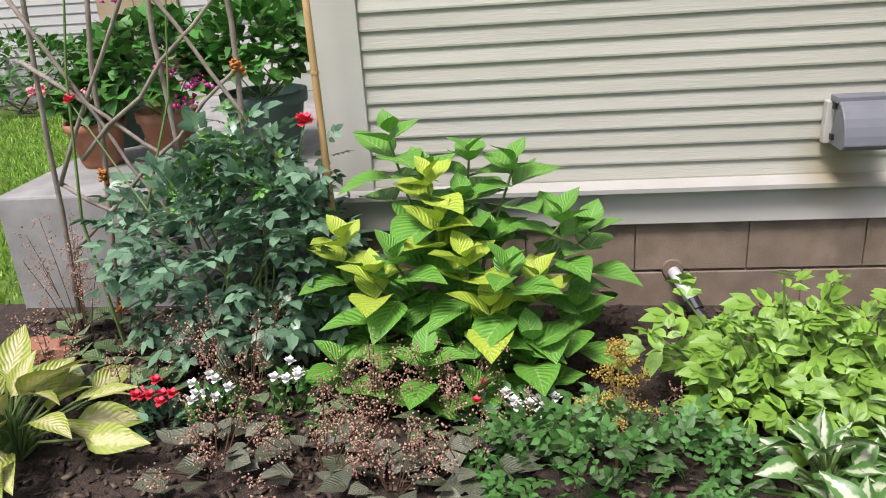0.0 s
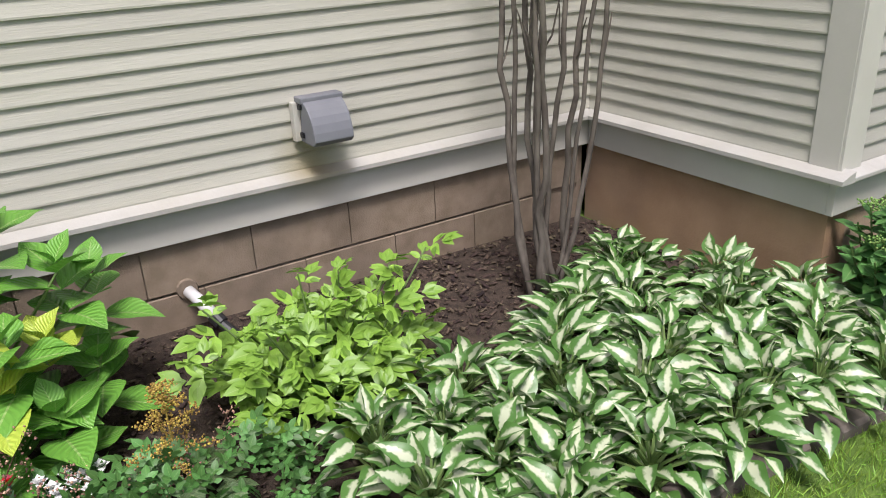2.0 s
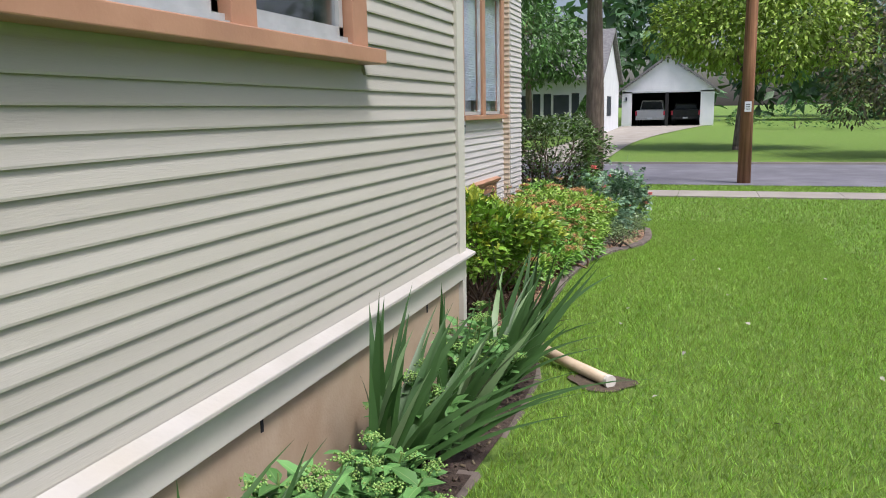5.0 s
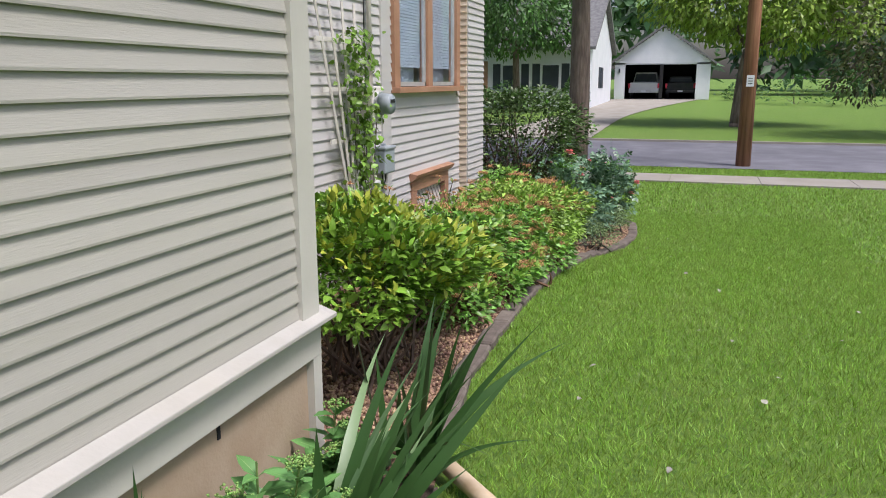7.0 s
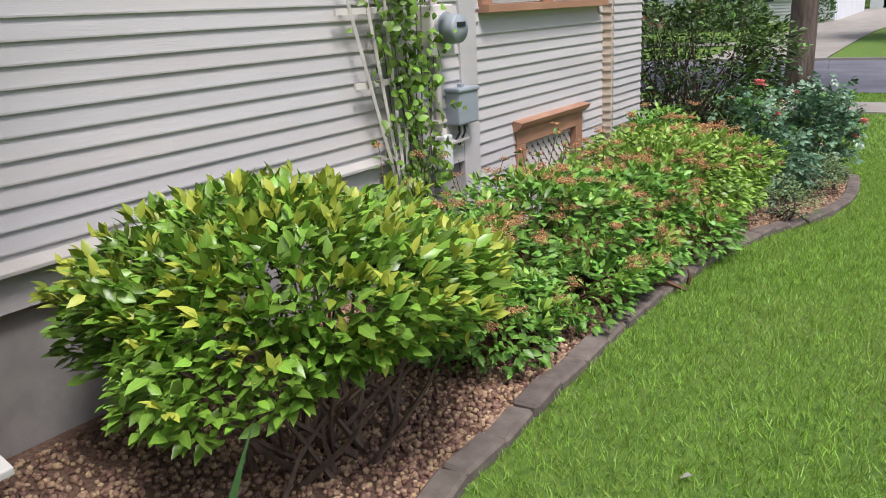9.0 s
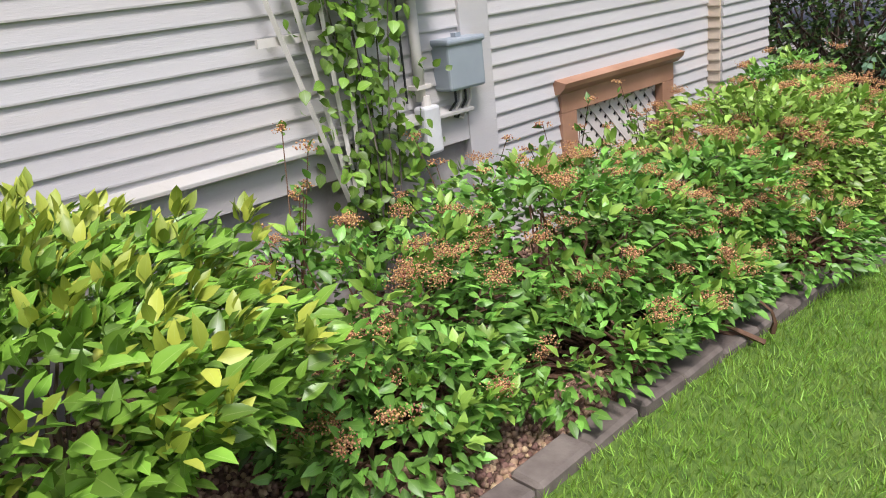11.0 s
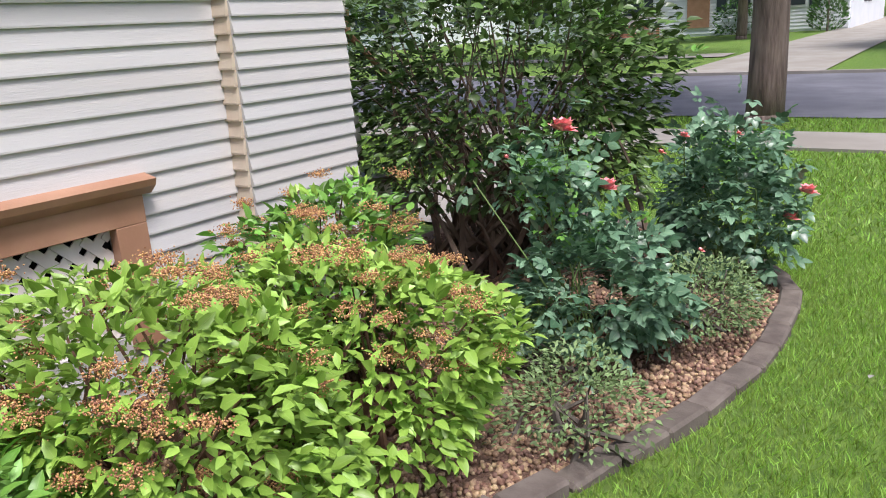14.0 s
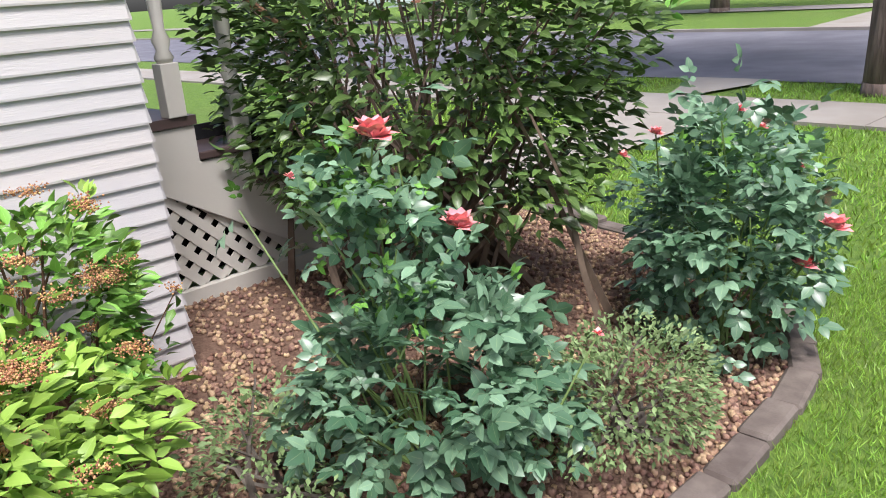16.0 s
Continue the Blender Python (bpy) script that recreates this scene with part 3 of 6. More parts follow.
def scatter(name, template, pos, direction, up, size, material, parent=None, label="", width=None):
    """One mesh of many copies of a template: pos, direction (leaf axis), up: N x 3; size: N."""
    tv, tf, tuv = template
    y = direction / (np.linalg.norm(direction, axis=1)[:, None] + 1e-9)
    x = np.cross(y, up)
    x /= np.linalg.norm(x, axis=1)[:, None] + 1e-9
    z = np.cross(x, y)
    s = size[:, None, None]
    w = s if width is None else s * width[:, None, None]
    v = pos[:, None] + tv[None, :, :1] * w * x[:, None] + tv[None, :, 1:2] * s * y[:, None] + tv[None, :, 2:] * s * z[:, None]
    n, k = len(pos), len(tv)
    loops, starts, counts = [], [], []
    sizes = np.array([len(q) for q in tf])
    flat = np.concatenate([np.array(q) for q in tf])
    loops = (flat[None] + (np.arange(n) * k)[:, None]).ravel()
    counts = np.tile(sizes, n)
    starts = np.concatenate([[0], np.cumsum(counts)[:-1]])
    me = bpy.data.meshes.new(name)
    me.vertices.add(n * k)
    me.vertices.foreach_set("co", v.astype(np.float32).ravel())
    me.loops.add(len(loops))
    me.loops.foreach_set("vertex_index", loops.astype(np.int32))
    me.polygons.add(len(counts))
    me.polygons.foreach_set("loop_start", starts.astype(np.int32))
    me.polygons.foreach_set("loop_total", counts.astype(np.int32))
    me.update(calc_edges=True)
    layer = me.uv_layers.new(name="UVMap")
    layer.data.foreach_set("uv", tuv[loops % k].astype(np.float32).ravel())
    me.polygons.foreach_set("use_smooth", np.ones(len(counts), bool))
    me.validate()
    ob = part(name, me, material, parent, label)
    return tagged(ob, kind="stuff") if parent and n > 20 else ob


def rand_dirs(n):
    d = rng.normal(size=(n, 3))
    return d / np.linalg.norm(d, axis=1)[:, None]


def piece(name, me, parent, m, label=""):
    ob = new(name, me)
    ob.parent = parent
    ob.matrix_local = m
    return tagged(ob, label=label) if label else ob


def leaf_mesh(name, template, size, material):
    me = bpy.data.meshes.new(name)
    me.from_pydata((template[0] * size).tolist(), [], [tuple(q) for q in template[1]])
    layer = me.uv_layers.new(name="UVMap")
    idx = np.empty(len(me.loops), np.int32)
    me.loops.foreach_get("vertex_index", idx)
    layer.data.foreach_set("uv", template[2][idx].astype(np.float32).ravel())
    me.polygons.foreach_set("use_smooth", np.ones(len(me.polygons), bool))
    me.materials.append(M[material])
    return me


# ---- ground ----
GROUND = ((-60, 0.1), (-3, 0.09), (0, 0.04), (3.5, -0.08), (7, -0.18), (10, -0.42), (12, -0.44), (15.6, -0.37), (17.6, -0.33), (24.5, -0.33), (30, -0.2), (54, 0.2), (120, 0.5), (900, 3.0))
EDGE = ((-6, 0.42), (-1, 0.42), (-0.5, 0.45), (0, 0.5), (1.3, 0.5), (2.1, 0.46), (3, 0.48), (3.7, 0.45), (4.5, 0.28), (5.1, 0.17), (5.7, 0.14), (6.5, 0.11), (8.1, 0.12), (9.0, 0.24), (9.8, 0.46), (10.5, 0.55), (10.9, 0.55), (11.4, 0.5), (11.85, 0.28), (12.1, 0.02), (12.4, -0.6), (12.6, -1.6))


def ground_z(y):
    return np.interp(y, [a for a, b in GROUND], [b for a, b in GROUND])


def edge_x(y):
    return np.interp(y, [a for a, b in EDGE], [b for a, b in EDGE])


def bed_z(x, y):
    """The beds rise a little towards the house."""
    y = np.asarray(y, float)
    rise = np.interp(y, (-5, 3.5, 7, 9.5, 12.6), (0.0, 0.0, 0.04, 0.1, 0.06))
    return ground_z(y) + 0.012 + rise * np.clip((edge_x(y) - x) / 1.2, 0, 1)


def sheet(xs, ys, zf):
    s = Shape()
    gx, gy = np.meshgrid(xs, ys)
    v = np.stack([gx, gy, zf(gx, gy)], -1).reshape(-1, 3)
    w = len(xs)
    f = [(j * w + i, j * w + i + 1, (j + 1) * w + i + 1, (j + 1) * w + i) for j in range(len(ys) - 1) for i in range(w - 1)]
    return s.add(v, f)


def strip(y_list, x0f, x1f, zf, cols=8):
    s = Shape()
    v = []
    for y in y_list:
        for i in range(cols + 1):
            x = x0f(y) + (x1f(y) - x0f(y)) * i / cols
            v.append((x, y, float(zf(x, y))))
    w = cols + 1
    f = [(j * w + i, j * w + i + 1, (j + 1) * w + i + 1, (j + 1) * w + i) for j in range(len(y_list) - 1) for i in range(cols)]
    return s.add(v, f)


lawn_y = sorted(set([-600, -200, -60, -20, -10] + list(np.arange(-6, 17.4, 0.5)) + [a for a, b in GROUND] + [20, 22, 36, 44, 70, 90, 200, 400]))
setting("ground", sheet([-600, -200, -80, -40, -20, -10, -5, -2, 0, 1, 2, 4, 8, 16, 40, 80, 200, 600], lawn_y, lambda x, y: ground_z(y)), "lawn", "mown green lawn that reaches across the street", "lawn")
setting("bed_mulch", strip(np.arange(-5.2, 0.01, 0.2), lambda y: -1.3, edge_x, bed_z), "mulch_soil", "dark bark mulch bed along the foundation", "flower bed")
setting("bed_side", strip(np.arange(0.0, 4.01, 0.2), lambda y: -0.1, edge_x, bed_z), "mulch_soil", "narrow soil bed beside the siding", "flower bed")
setting("bed_gravel", strip(list(np.arange(4.0, 12.4, 0.2)) + [12.4], lambda y: -1.3 if y < 10.2 else -1.9, edge_x, bed_z), "lava_bed", "reddish lava gravel bed along the house", "flower bed")
setting("road", sheet(np.linspace(-120, 120, 25), [17.7, 19.4, 21.0, 22.7, 24.4], lambda x, y: ground_z(y) + 0.012 - 0.0 * x), "asphalt", "grey worn asphalt street crossing behind the lawn", "road")
curb = Shape()
curb.box(-120, 120, 24.4, 24.55, -0.6, -0.26)
setting("kerb", curb, "concrete", "pale concrete kerb along the far side of the street", "kerb")
walk_slabs = thing("pavement", 0, 16.1, -0.37, "pale concrete pavement of separate slabs", "pavement", kind="structure")
slab = Shape().box(-0.745, 0.745, -0.55, 0.55, -0.08, 0.02).mesh("slab")
slab.materials.append(M["concrete"])
for k in range(-16, 10):
    piece("slab", slab, walk_slabs, pose(k * 1.5, 0, float(ground_z(16.1)) + 0.37))
drive = strip(np.linspace(24.5, 53.6, 20), lambda y: -5.0 + 0.02 * (y - 24.5), lambda y: -1.9 + 2.8 * max(0, (y - 33) / 20) ** 1.6, lambda x, y: float(ground_z(y)) + 0.03, 3)
setting("driveway", drive, "concrete", "pale concrete driveway up to the garage", "driveway")
setting("front_walk", strip(np.linspace(12.0, 15.6, 8), lambda y: -3.1, lambda y: -2.0, lambda x, y: float(ground_z(y)) + 0.025, 2), "concrete", "pale concrete path from the porch steps", "path")

setting("street_walk", strip([16.6, 16.9, 17.3, 17.7], lambda y: -3.4 + 0.3 * (17.7 - y), lambda y: -2.75 + 0.35 * (y - 16.6), lambda x, y: float(ground_z(y)) + 0.03, 2), "concrete", "short pale path from the pavement to the street", "path")
setting("far_pavement", sheet(np.linspace(-60, -5.2, 12), [29.2, 30.4], lambda x, y: ground_z(y) + 0.03), "concrete", "pale pavement on the far side of the street", "pavement")

# ---- house walls ----
def clapboards(wall, along, face, a, b, z0, z1, step, out, material, holes=()):
    """Lapped boards as parts of a wall. along: the axis they run on; face: the other coordinate; out: +1 or -1 towards the viewer."""
    kept = {}
    z = z0
    while z < z1:
        spans = [(a, b)]
        for h0, h1, hz0, hz1 in holes:
            if z + step > hz0 + 0.01 and z < hz1:
                spans = [s for p, q in spans for s in ((p, min(q, h0)), (max(p, h1), q)) if s[1] - s[0] > 0.02]
        for p, q in spans:
            key = round(q - p, 3)
            if key not in kept:
                h = (q - p) / 2
                prof = [(0, -0.007), (0.017 * out, -0.007), (0.0175 * out, 0.0), (0.016 * out, 0.006), (0.004 * out, step + 0.002), (0, step + 0.002)]
                s = Shape()
                if along == "y":
                    s.prism(prof, "y", -h, h)
                else:
                    s.prism(prof, "x", -h, h)
                kept[key] = solid(s.mesh("clapboard"))
                kept[key].materials.append(M[material])
            tilt = rng.normal(0, 0.0006)
            m = pose(face, (p + q) / 2, z + tilt) if along == "y" else pose((p + q) / 2, face, z + tilt)
            piece("clapboard", kept[key], wall, wall.matrix_world.inverted() @ m)
        z += step


TOP = 5.4
SK, LZ = 0.42, 0.55
# the wall that faces the first bed
wall_a = setting("wall_west", Shape().box(-1.40, -1.235, -3.11, 0.16, SK, TOP), "paint_a", "cream clapboard wall above a block foundation", "wall")
part("corner_board", Shape().box(-1.36, -1.205, -3.125, -2.955, LZ + 0.02, TOP), "trim", wall_a, bevel=0.003)
part("skirt_board", Shape().box(-1.235, -1.21, -3.125, 0.0, SK, LZ), "trim", wall_a, bevel=0.002)
part("ledge", Shape().prism([(-1.235, LZ), (-1.165, LZ), (-1.165, LZ + 0.016), (-1.235, LZ + 0.04)], "y", -3.13, 0.0), "ledge", wall_a, "weathered sloping water table ledge")
# the short return wall
wall_b = setting("wall_south", Shape().box(-1.235, -0.025, 0.025, 0.18, SK, TOP), "paint_a", "cream clapboard return wall in the corner", "wall")
part("corner_board", Shape().box(-0.115, -0.005, 0.003, 0.024, LZ + 0.02, TOP), "trim", wall_b, bevel=0.002)
part("skirt_board", Shape().box(-1.21, -0.025, 0.0, 0.025, SK, LZ), "trim", wall_b, bevel=0.002)
part("ledge", Shape().prism([(0.025, LZ), (-0.045, LZ), (-0.045, LZ + 0.016), (0.025, LZ + 0.04)], "x", -1.21, 0.045), "ledge", wall_b)
# the long side wall with the window
wall_c = setting("wall_east", Shape().box(-0.18, -0.025, 0.025, 3.88, SK, 1.56).box(-0.18, -0.025, 0.025, 0.14, 1.56, TOP).box(-0.18, -0.025, 2.58, 3.88, 1.56, TOP).box(-0.18, -0.025, 0.14, 2.58, 2.9, TOP), "paint_c", "beige clapboard side wall with a sash window", "wall")
part("corner_board", Shape().box(-0.024, 0.006, 0.004, 0.115, LZ + 0.02, TOP), "trim", wall_c, bevel=0.002)
cb = Shape().box(-0.024, 0.006, 3.765, 3.875, LZ + 0.02, TOP)
for k in range(3):
    cb.box(-0.02 + k * 0.009, -0.014 + k * 0.009, 3.875, 3.884, LZ + 0.02, TOP)
part("corner_board", cb, "trim", wall_c, "fluted far corner board")
part("skirt_board", Shape().box(-0.025, 0.0, 0.0, 3.9, SK, LZ), "trim", wall_c, bevel=0.002)
part("ledge", Shape().prism([(-0.025, LZ), (0.045, LZ), (0.045, LZ + 0.016), (-0.025, LZ + 0.04)], "y", 0.026, 3.94), "ledge", wall_c, bevel=0.003)
part("corner_post", Shape().box(-0.03, -0.002, 3.84, 3.9, -0.15, SK), "trim", wall_c)
wall_e = setting("wall_inner", Shape().box(-1.3, -0.18, 3.72, 3.87, SK, TOP), "paint_d", "plain wall of the recess behind the shrubs", "wall")
# the set back wall with the trellis, and the bay beyond
DX = -1.2
wall_d = setting("wall_recess", Shape().box(DX - 0.16, DX, 3.87, 7.3, SK, TOP).box(DX - 0.16, DX, 7.3, 7.58, -0.35, TOP).box(DX - 0.16, DX, 7.58, 9.42, -0.35, 0.0)
                 .box(DX - 0.16, DX, 7.58, 8.02, 0.0, 1.29).box(DX - 0.16, DX, 8.9, 9.42, 0.0, 1.29).box(DX - 0.16, DX, 8.02, 8.9, 0.42, 1.29).box(DX - 0.16, DX, 9.32, 9.42, 1.29, TOP).box(DX - 0.16, DX, 7.58, 9.32, 2.75, TOP), "paint_d", "white clapboard wall behind the shrub bed", "wall")
part("skirt_board", Shape().box(DX, DX + 0.025, 3.87, 7.3, SK, LZ), "paint_d", wall_d, bevel=0.002)
part("ledge", Shape().prism([(DX, LZ), (DX + 0.07, LZ), (DX + 0.07, LZ + 0.016), (DX, LZ + 0.04)], "y", 3.87, 7.3), "ledge", wall_d, bevel=0.003)
part("corner_board", Shape().box(DX, DX + 0.03, 7.3, 7.48, -0.3, TOP), "paint_d", wall_d, bevel=0.003)
wall_f = setting("wall_bay", Shape().box(DX - 0.2, DX + 0.09, 9.425, 10.035, -0.4, TOP), "paint_d", "white clapboard corner bay of the house", "wall")
for nm, args in (("foundation_west", (-1.38, -1.25, -3.1, 0.0, -0.3, SK)), ):
    fa = setting(nm, Shape().box(*args), "mortar", "brown painted concrete block foundation", "foundation")
blk = solid(Shape().prism([(-0.006, 0.004), (0, 0.008), (0, 0.188), (-0.006, 0.192)], "y", -0.196, 0.196).mesh("block"))
blk.materials.append(M["block"])
for row, z in enumerate((0.224, 0.028, -0.168)):
    for k in range(-1, 9):
        y = -0.23 - k * 0.397 - (0.2 if row % 2 else 0)
        if -3.0 < y < -0.15:
            piece("block", blk, fa, pose(-1.237, y, z))
setting("foundation_south", Shape().box(-1.25, -0.03, 0.03, 0.15, -0.3, SK), "found", "smooth stained concrete foundation", "foundation")
setting("foundation_east", Shape().box(-0.15, -0.03, 0.15, 3.84, -0.35, SK), "found_c", "tan concrete foundation with narrow slots", "foundation")
setting("foundation_recess", Shape().box(DX - 0.15, DX - 0.02, 3.87, 7.3, -0.5, SK), "found_d", "grey concrete foundation under the white siding", "foundation")
# slots are thin near-black strips on the face, their inner shade painted
slots = thing("foundation_vent_slot", -0.03, 2.0, 0.34, "narrow dark slots in the tan foundation", "vent")
for y in (1.75, 2.6, 3.3):
    part("slot", Shape().box(-0.0295, -0.0265, y, y + 0.015, 0.36, 0.418), "dark", slots).location = (0.03, -2.0, -0.34)
setting("roof", Shape().prism([(-0.95, TOP), (-0.95, TOP + 0.12), (-3.6, TOP + 1.8), (-6.5, TOP + 0.12), (-6.5, TOP)], "y", -3.3, 10.3).prism([(0.25, TOP), (0.25, TOP + 0.1), (-1.0, TOP + 0.6), (-1.0, TOP)], "y", -0.2, 4.1), "roof", "grey shingled roof over the house", "roof")
setting("wall_back", Shape().box(-6.2, -6.0, -3.1, 10.0, -0.5, TOP).box(-6.0, -1.4, 9.9, 10.04, -0.5, TOP).box(-6.0, -1.4, -3.1, -2.95, -0.3, TOP), "paint_d", "plain hidden walls that close the house", "wall")
setting("floor_inner", Shape().box(-6.0, -1.37, -2.95, 9.9, 0.5, 0.55), "dark", "dark floor inside the house", "floor")


# ---- windows ----
def sash(parent, y0, y1, z0, z1, x, blind=False):
    w = part("sash", Shape().box(x - 0.03, x, y0, y0 + 0.03, z0, z1).box(x - 0.03, x, y1 - 0.03, y1, z0, z1).box(x - 0.03, x, y0, y1, z0, z0 + 0.035).box(x - 0.03, x, y0, y1, z1 - 0.03, z1), "alum", parent, "pale storm sash")
    g = part("pane", Shape().box(x - 0.02, x - 0.016, y0 + 0.03, y1 - 0.03, z0 + 0.035, z1 - 0.03), "glass", w)
    g.visible_shadow = False
    back = Shape()
    if blind:
        zz = z0 + 0.16
        while zz < z1:
            back.box(x - 0.075, x - 0.055, y0, y1, zz, zz + 0.022)
            zz += 0.026
        part("blind", back, "blind", w, "closed blue-grey blind")
    # added sheet behind the pane; plain windows get near-black as room shade
    part("back_sheet", Shape().box(x - 0.14, x - 0.12, y0, y1, z0, z1), "dark" if not blind else "blind", w)


win_c = setting("window_1", Shape().box(-0.02, 0.085, 0.10, 2.61, 1.545, 1.60), "brown", "triple sash window with brown trim", "window", bevel=0.004)
for y0, y1 in ((0.14, 0.20), (0.86, 0.98), (1.64, 1.77), (2.42, 2.55)):
    part("jamb", Shape().box(-0.05, 0.035, y0, y1, 1.60, 2.84), "brown", win_c, bevel=0.003)
part("head", Shape().box(-0.05, 0.05, 0.1, 2.6, 2.84, 2.94), "brown", win_c, bevel=0.003)
for y0, y1 in ((0.20, 0.86), (0.98, 1.64), (1.77, 2.42)):
    part("sill_track", Shape().box(-0.05, 0.028, y0, y1, 1.60, 1.615).box(-0.05, 0.012, y0, y1, 1.615, 1.635), "alum", win_c)
    sash(win_c, y0 + 0.01, y1 - 0.01, 1.635, 2.84, -0.002)
win_d = setting("window_2", Shape().box(DX - 0.02, DX + 0.09, 7.54, 9.34, 1.27, 1.32), "brown", "double sash window with brown trim and blinds", "window", bevel=0.004)
for y0, y1 in ((7.54, 7.66), (8.36, 8.48), (9.22, 9.34)):
    part("jamb", Shape().box(DX - 0.05, DX + 0.045, y0, y1, 1.32, 2.7), "brown", win_d, bevel=0.003)
part("head", Shape().box(DX - 0.05, DX + 0.05, 7.54, 9.34, 2.7, 2.8), "brown", win_d)
for y0, y1 in ((7.66, 8.36), (8.48, 9.22)):
    sash(win_d, y0 + 0.005, y1 - 0.005, 1.325, 2.7, DX + 0.02, True)
bw = setting("window_3", Shape().prism([(DX, 0.50), (DX + 0.04, 0.50), (DX + 0.075, 0.53), (DX + 0.085, 0.555), (DX, 0.575)], "y", 7.92, 9.02), "brown", "low basement window with brown frame and white lattice", "window")
part("frame", Shape().box(DX - 0.02, DX + 0.03, 7.95, 8.99, 0.40, 0.50), "brown", bw, bevel=0.003)
part("frame", Shape().box(DX - 0.02, DX + 0.03, 7.95, 8.07, -0.05, 0.40), "brown", bw, bevel=0.003)
part("frame", Shape().box(DX - 0.02, DX + 0.03, 8.87, 8.99, -0.05, 0.40), "brown", bw, bevel=0.003)
# added near-black sheet paints the shade behind the basement lattice
part("shade_sheet", Shape().box(DX - 0.10, DX - 0.08, 8.0, 8.92, -0.05, 0.42), "dark", bw)


def lattice_panel(parent, x, y0, y1, z_low, z_high, pitch, width, material):
    """Crossing diagonal slats clipped to an upright panel; z_low and z_high give its edges at a place y."""
    h = 3.0
    for sgn, layer in ((1, 0.0), (-1, 0.006)):
        c = y0 - h
        while c < y1 + h:
            pts = []
            for k in range(41):
                y = y0 + (y1 - y0) * k / 40
                z = sgn * (y - c)
                if z_low(y) <= z <= z_high(y):
                    pts.append((y, z))
            if len(pts) > 1:
                (ya, za), (yb, zb) = pts[0], pts[-1]
                w = width * 0.7071
                n = (-sgn * 0.7071 * w, 0.7071 * w)
                s = Shape().prism([(ya - n[0], za - n[1]), (yb - n[0], zb - n[1]), (yb + n[0], zb + n[1]), (ya + n[0], za + n[1])], "x", x + layer, x + layer + 0.006)
                part("slat", s, material, parent)
            c += pitch


lattice_panel(bw, DX - 0.03, 8.07, 8.87, lambda y: -0.02, lambda y: 0.40, 0.085, 0.026, "lattice")

# ---- fixtures on the walls ----
vent = thing("dryer_vent", -1.19, -1.33, 0.70, "grey plastic dryer vent hood on the siding", "vent")
hood = [(0, 0.0)] + [(0.03 + 0.10 * math.sin(a), 0.15 * math.cos(a)) for a in np.linspace(0, 1.45, 8)] + [(0.11, 0.0)]
part("hood", Shape().prism([(p[0], p[1]) for p in hood], "y", -0.075, 0.075), "vent", vent, bevel=0.004).location = (0.01, 0, 0)
part("cap", Shape().box(0.0, 0.06, -0.082, 0.082, 0.14, 0.162), "vent", vent, bevel=0.004)
part("mounting_block", Shape().box(-0.02, 0.014, -0.095, 0.088, 0.0, 0.14), "trim", vent, "beige mounting block", bevel=0.003)
for z in (0.02, 0.12):
    part("clip", Shape().box(0.03, 0.05, -0.084, -0.074, z, z + 0.018), "black", vent)
pipe = thing("drain_pipe", -1.22, -1.88, 0.23, "white drain pipe with a black hose end", "pipe")
part("pipe", Shape().tube([(0, 0, 0), (0.07, 0.02, -0.02), (0.13, 0.05, -0.07)], 0.022, 0.022, 14), "pvc", pipe, smooth=True)
part("coupling", Shape().tube([(0.12, 0.045, -0.06), (0.15, 0.06, -0.085)], 0.027, 0.027, 14), "black", pipe)
part("hose", Shape().tube([(0.14, 0.055, -0.08), (0.2, 0.09, -0.12), (0.3, 0.16, -0.16)], 0.02, 0.02, 10), "black", pipe)
part("collar", Shape().tube([(-0.018, 0, 0.004), (-0.006, 0, 0.004)], 0.04, 0.036, 14), "mortar", pipe)
ubox = thing("utility_box", DX, 7.245, 0.655, "grey utility box with cables on the siding", "utility box")
part("case", Shape().box(0.0, 0.11, -0.105, 0.105, 0.0, 0.205), "boxgrey", ubox, bevel=0.012)
part("lid", Shape().box(0.0, 0.12, -0.112, 0.112, 0.185, 0.212), "boxgrey", ubox, bevel=0.01)
part("hinge", Shape().box(0.04, 0.07, -0.015, 0.015, 0.212, 0.23), "boxgrey", ubox)
for z in (0.12, 0.14):
    part("latch", Shape().box(0.06, 0.09, 0.104, 0.111, z, z + 0.01), "black", ubox)
for k in range(4):
    y = -0.03 + 0.03 * k
    part("cable", Shape().tube([(0.05, y, 0.0), (0.06, y - 0.01, -0.05), (0.05, y - 0.06, -0.10 - 0.01 * k), (0.03, y - 0.14, -0.09)], 0.006, 0.006, 6), "conduit" if k % 2 else "black", ubox)
jb = thing("junction_box", DX + 0.03, 7.03, 0.42, "white plastic cable junction box", "utility box")
part("case", Shape().box(0.0, 0.07, -0.045, 0.045, 0.0, 0.2), "pvc", jb, bevel=0.012)
part("gland", Shape().tube([(0.035, 0, 0.2), (0.035, 0, 0.24)], 0.022, 0.018, 12), "conduit", jb)
cond = thing("conduit", DX + 0.03, 7.0, 0.64, "painted metal conduit running up the wall", "conduit")
part("tube", Shape().tube([(0.02, 0.02, 0.0), (0.02, 0.02, 0.42)], 0.022, 0.022, 12), "conduit", cond, smooth=True)
part("tube", Shape().tube([(0.02, 0.02, 0.68), (0.02, 0.02, 2.3)], 0.02, 0.02, 12), "conduit", cond, smooth=True)
part("strap", Shape().box(-0.01, 0.045, -0.02, 0.06, 0.05, 0.065), "conduit", cond)
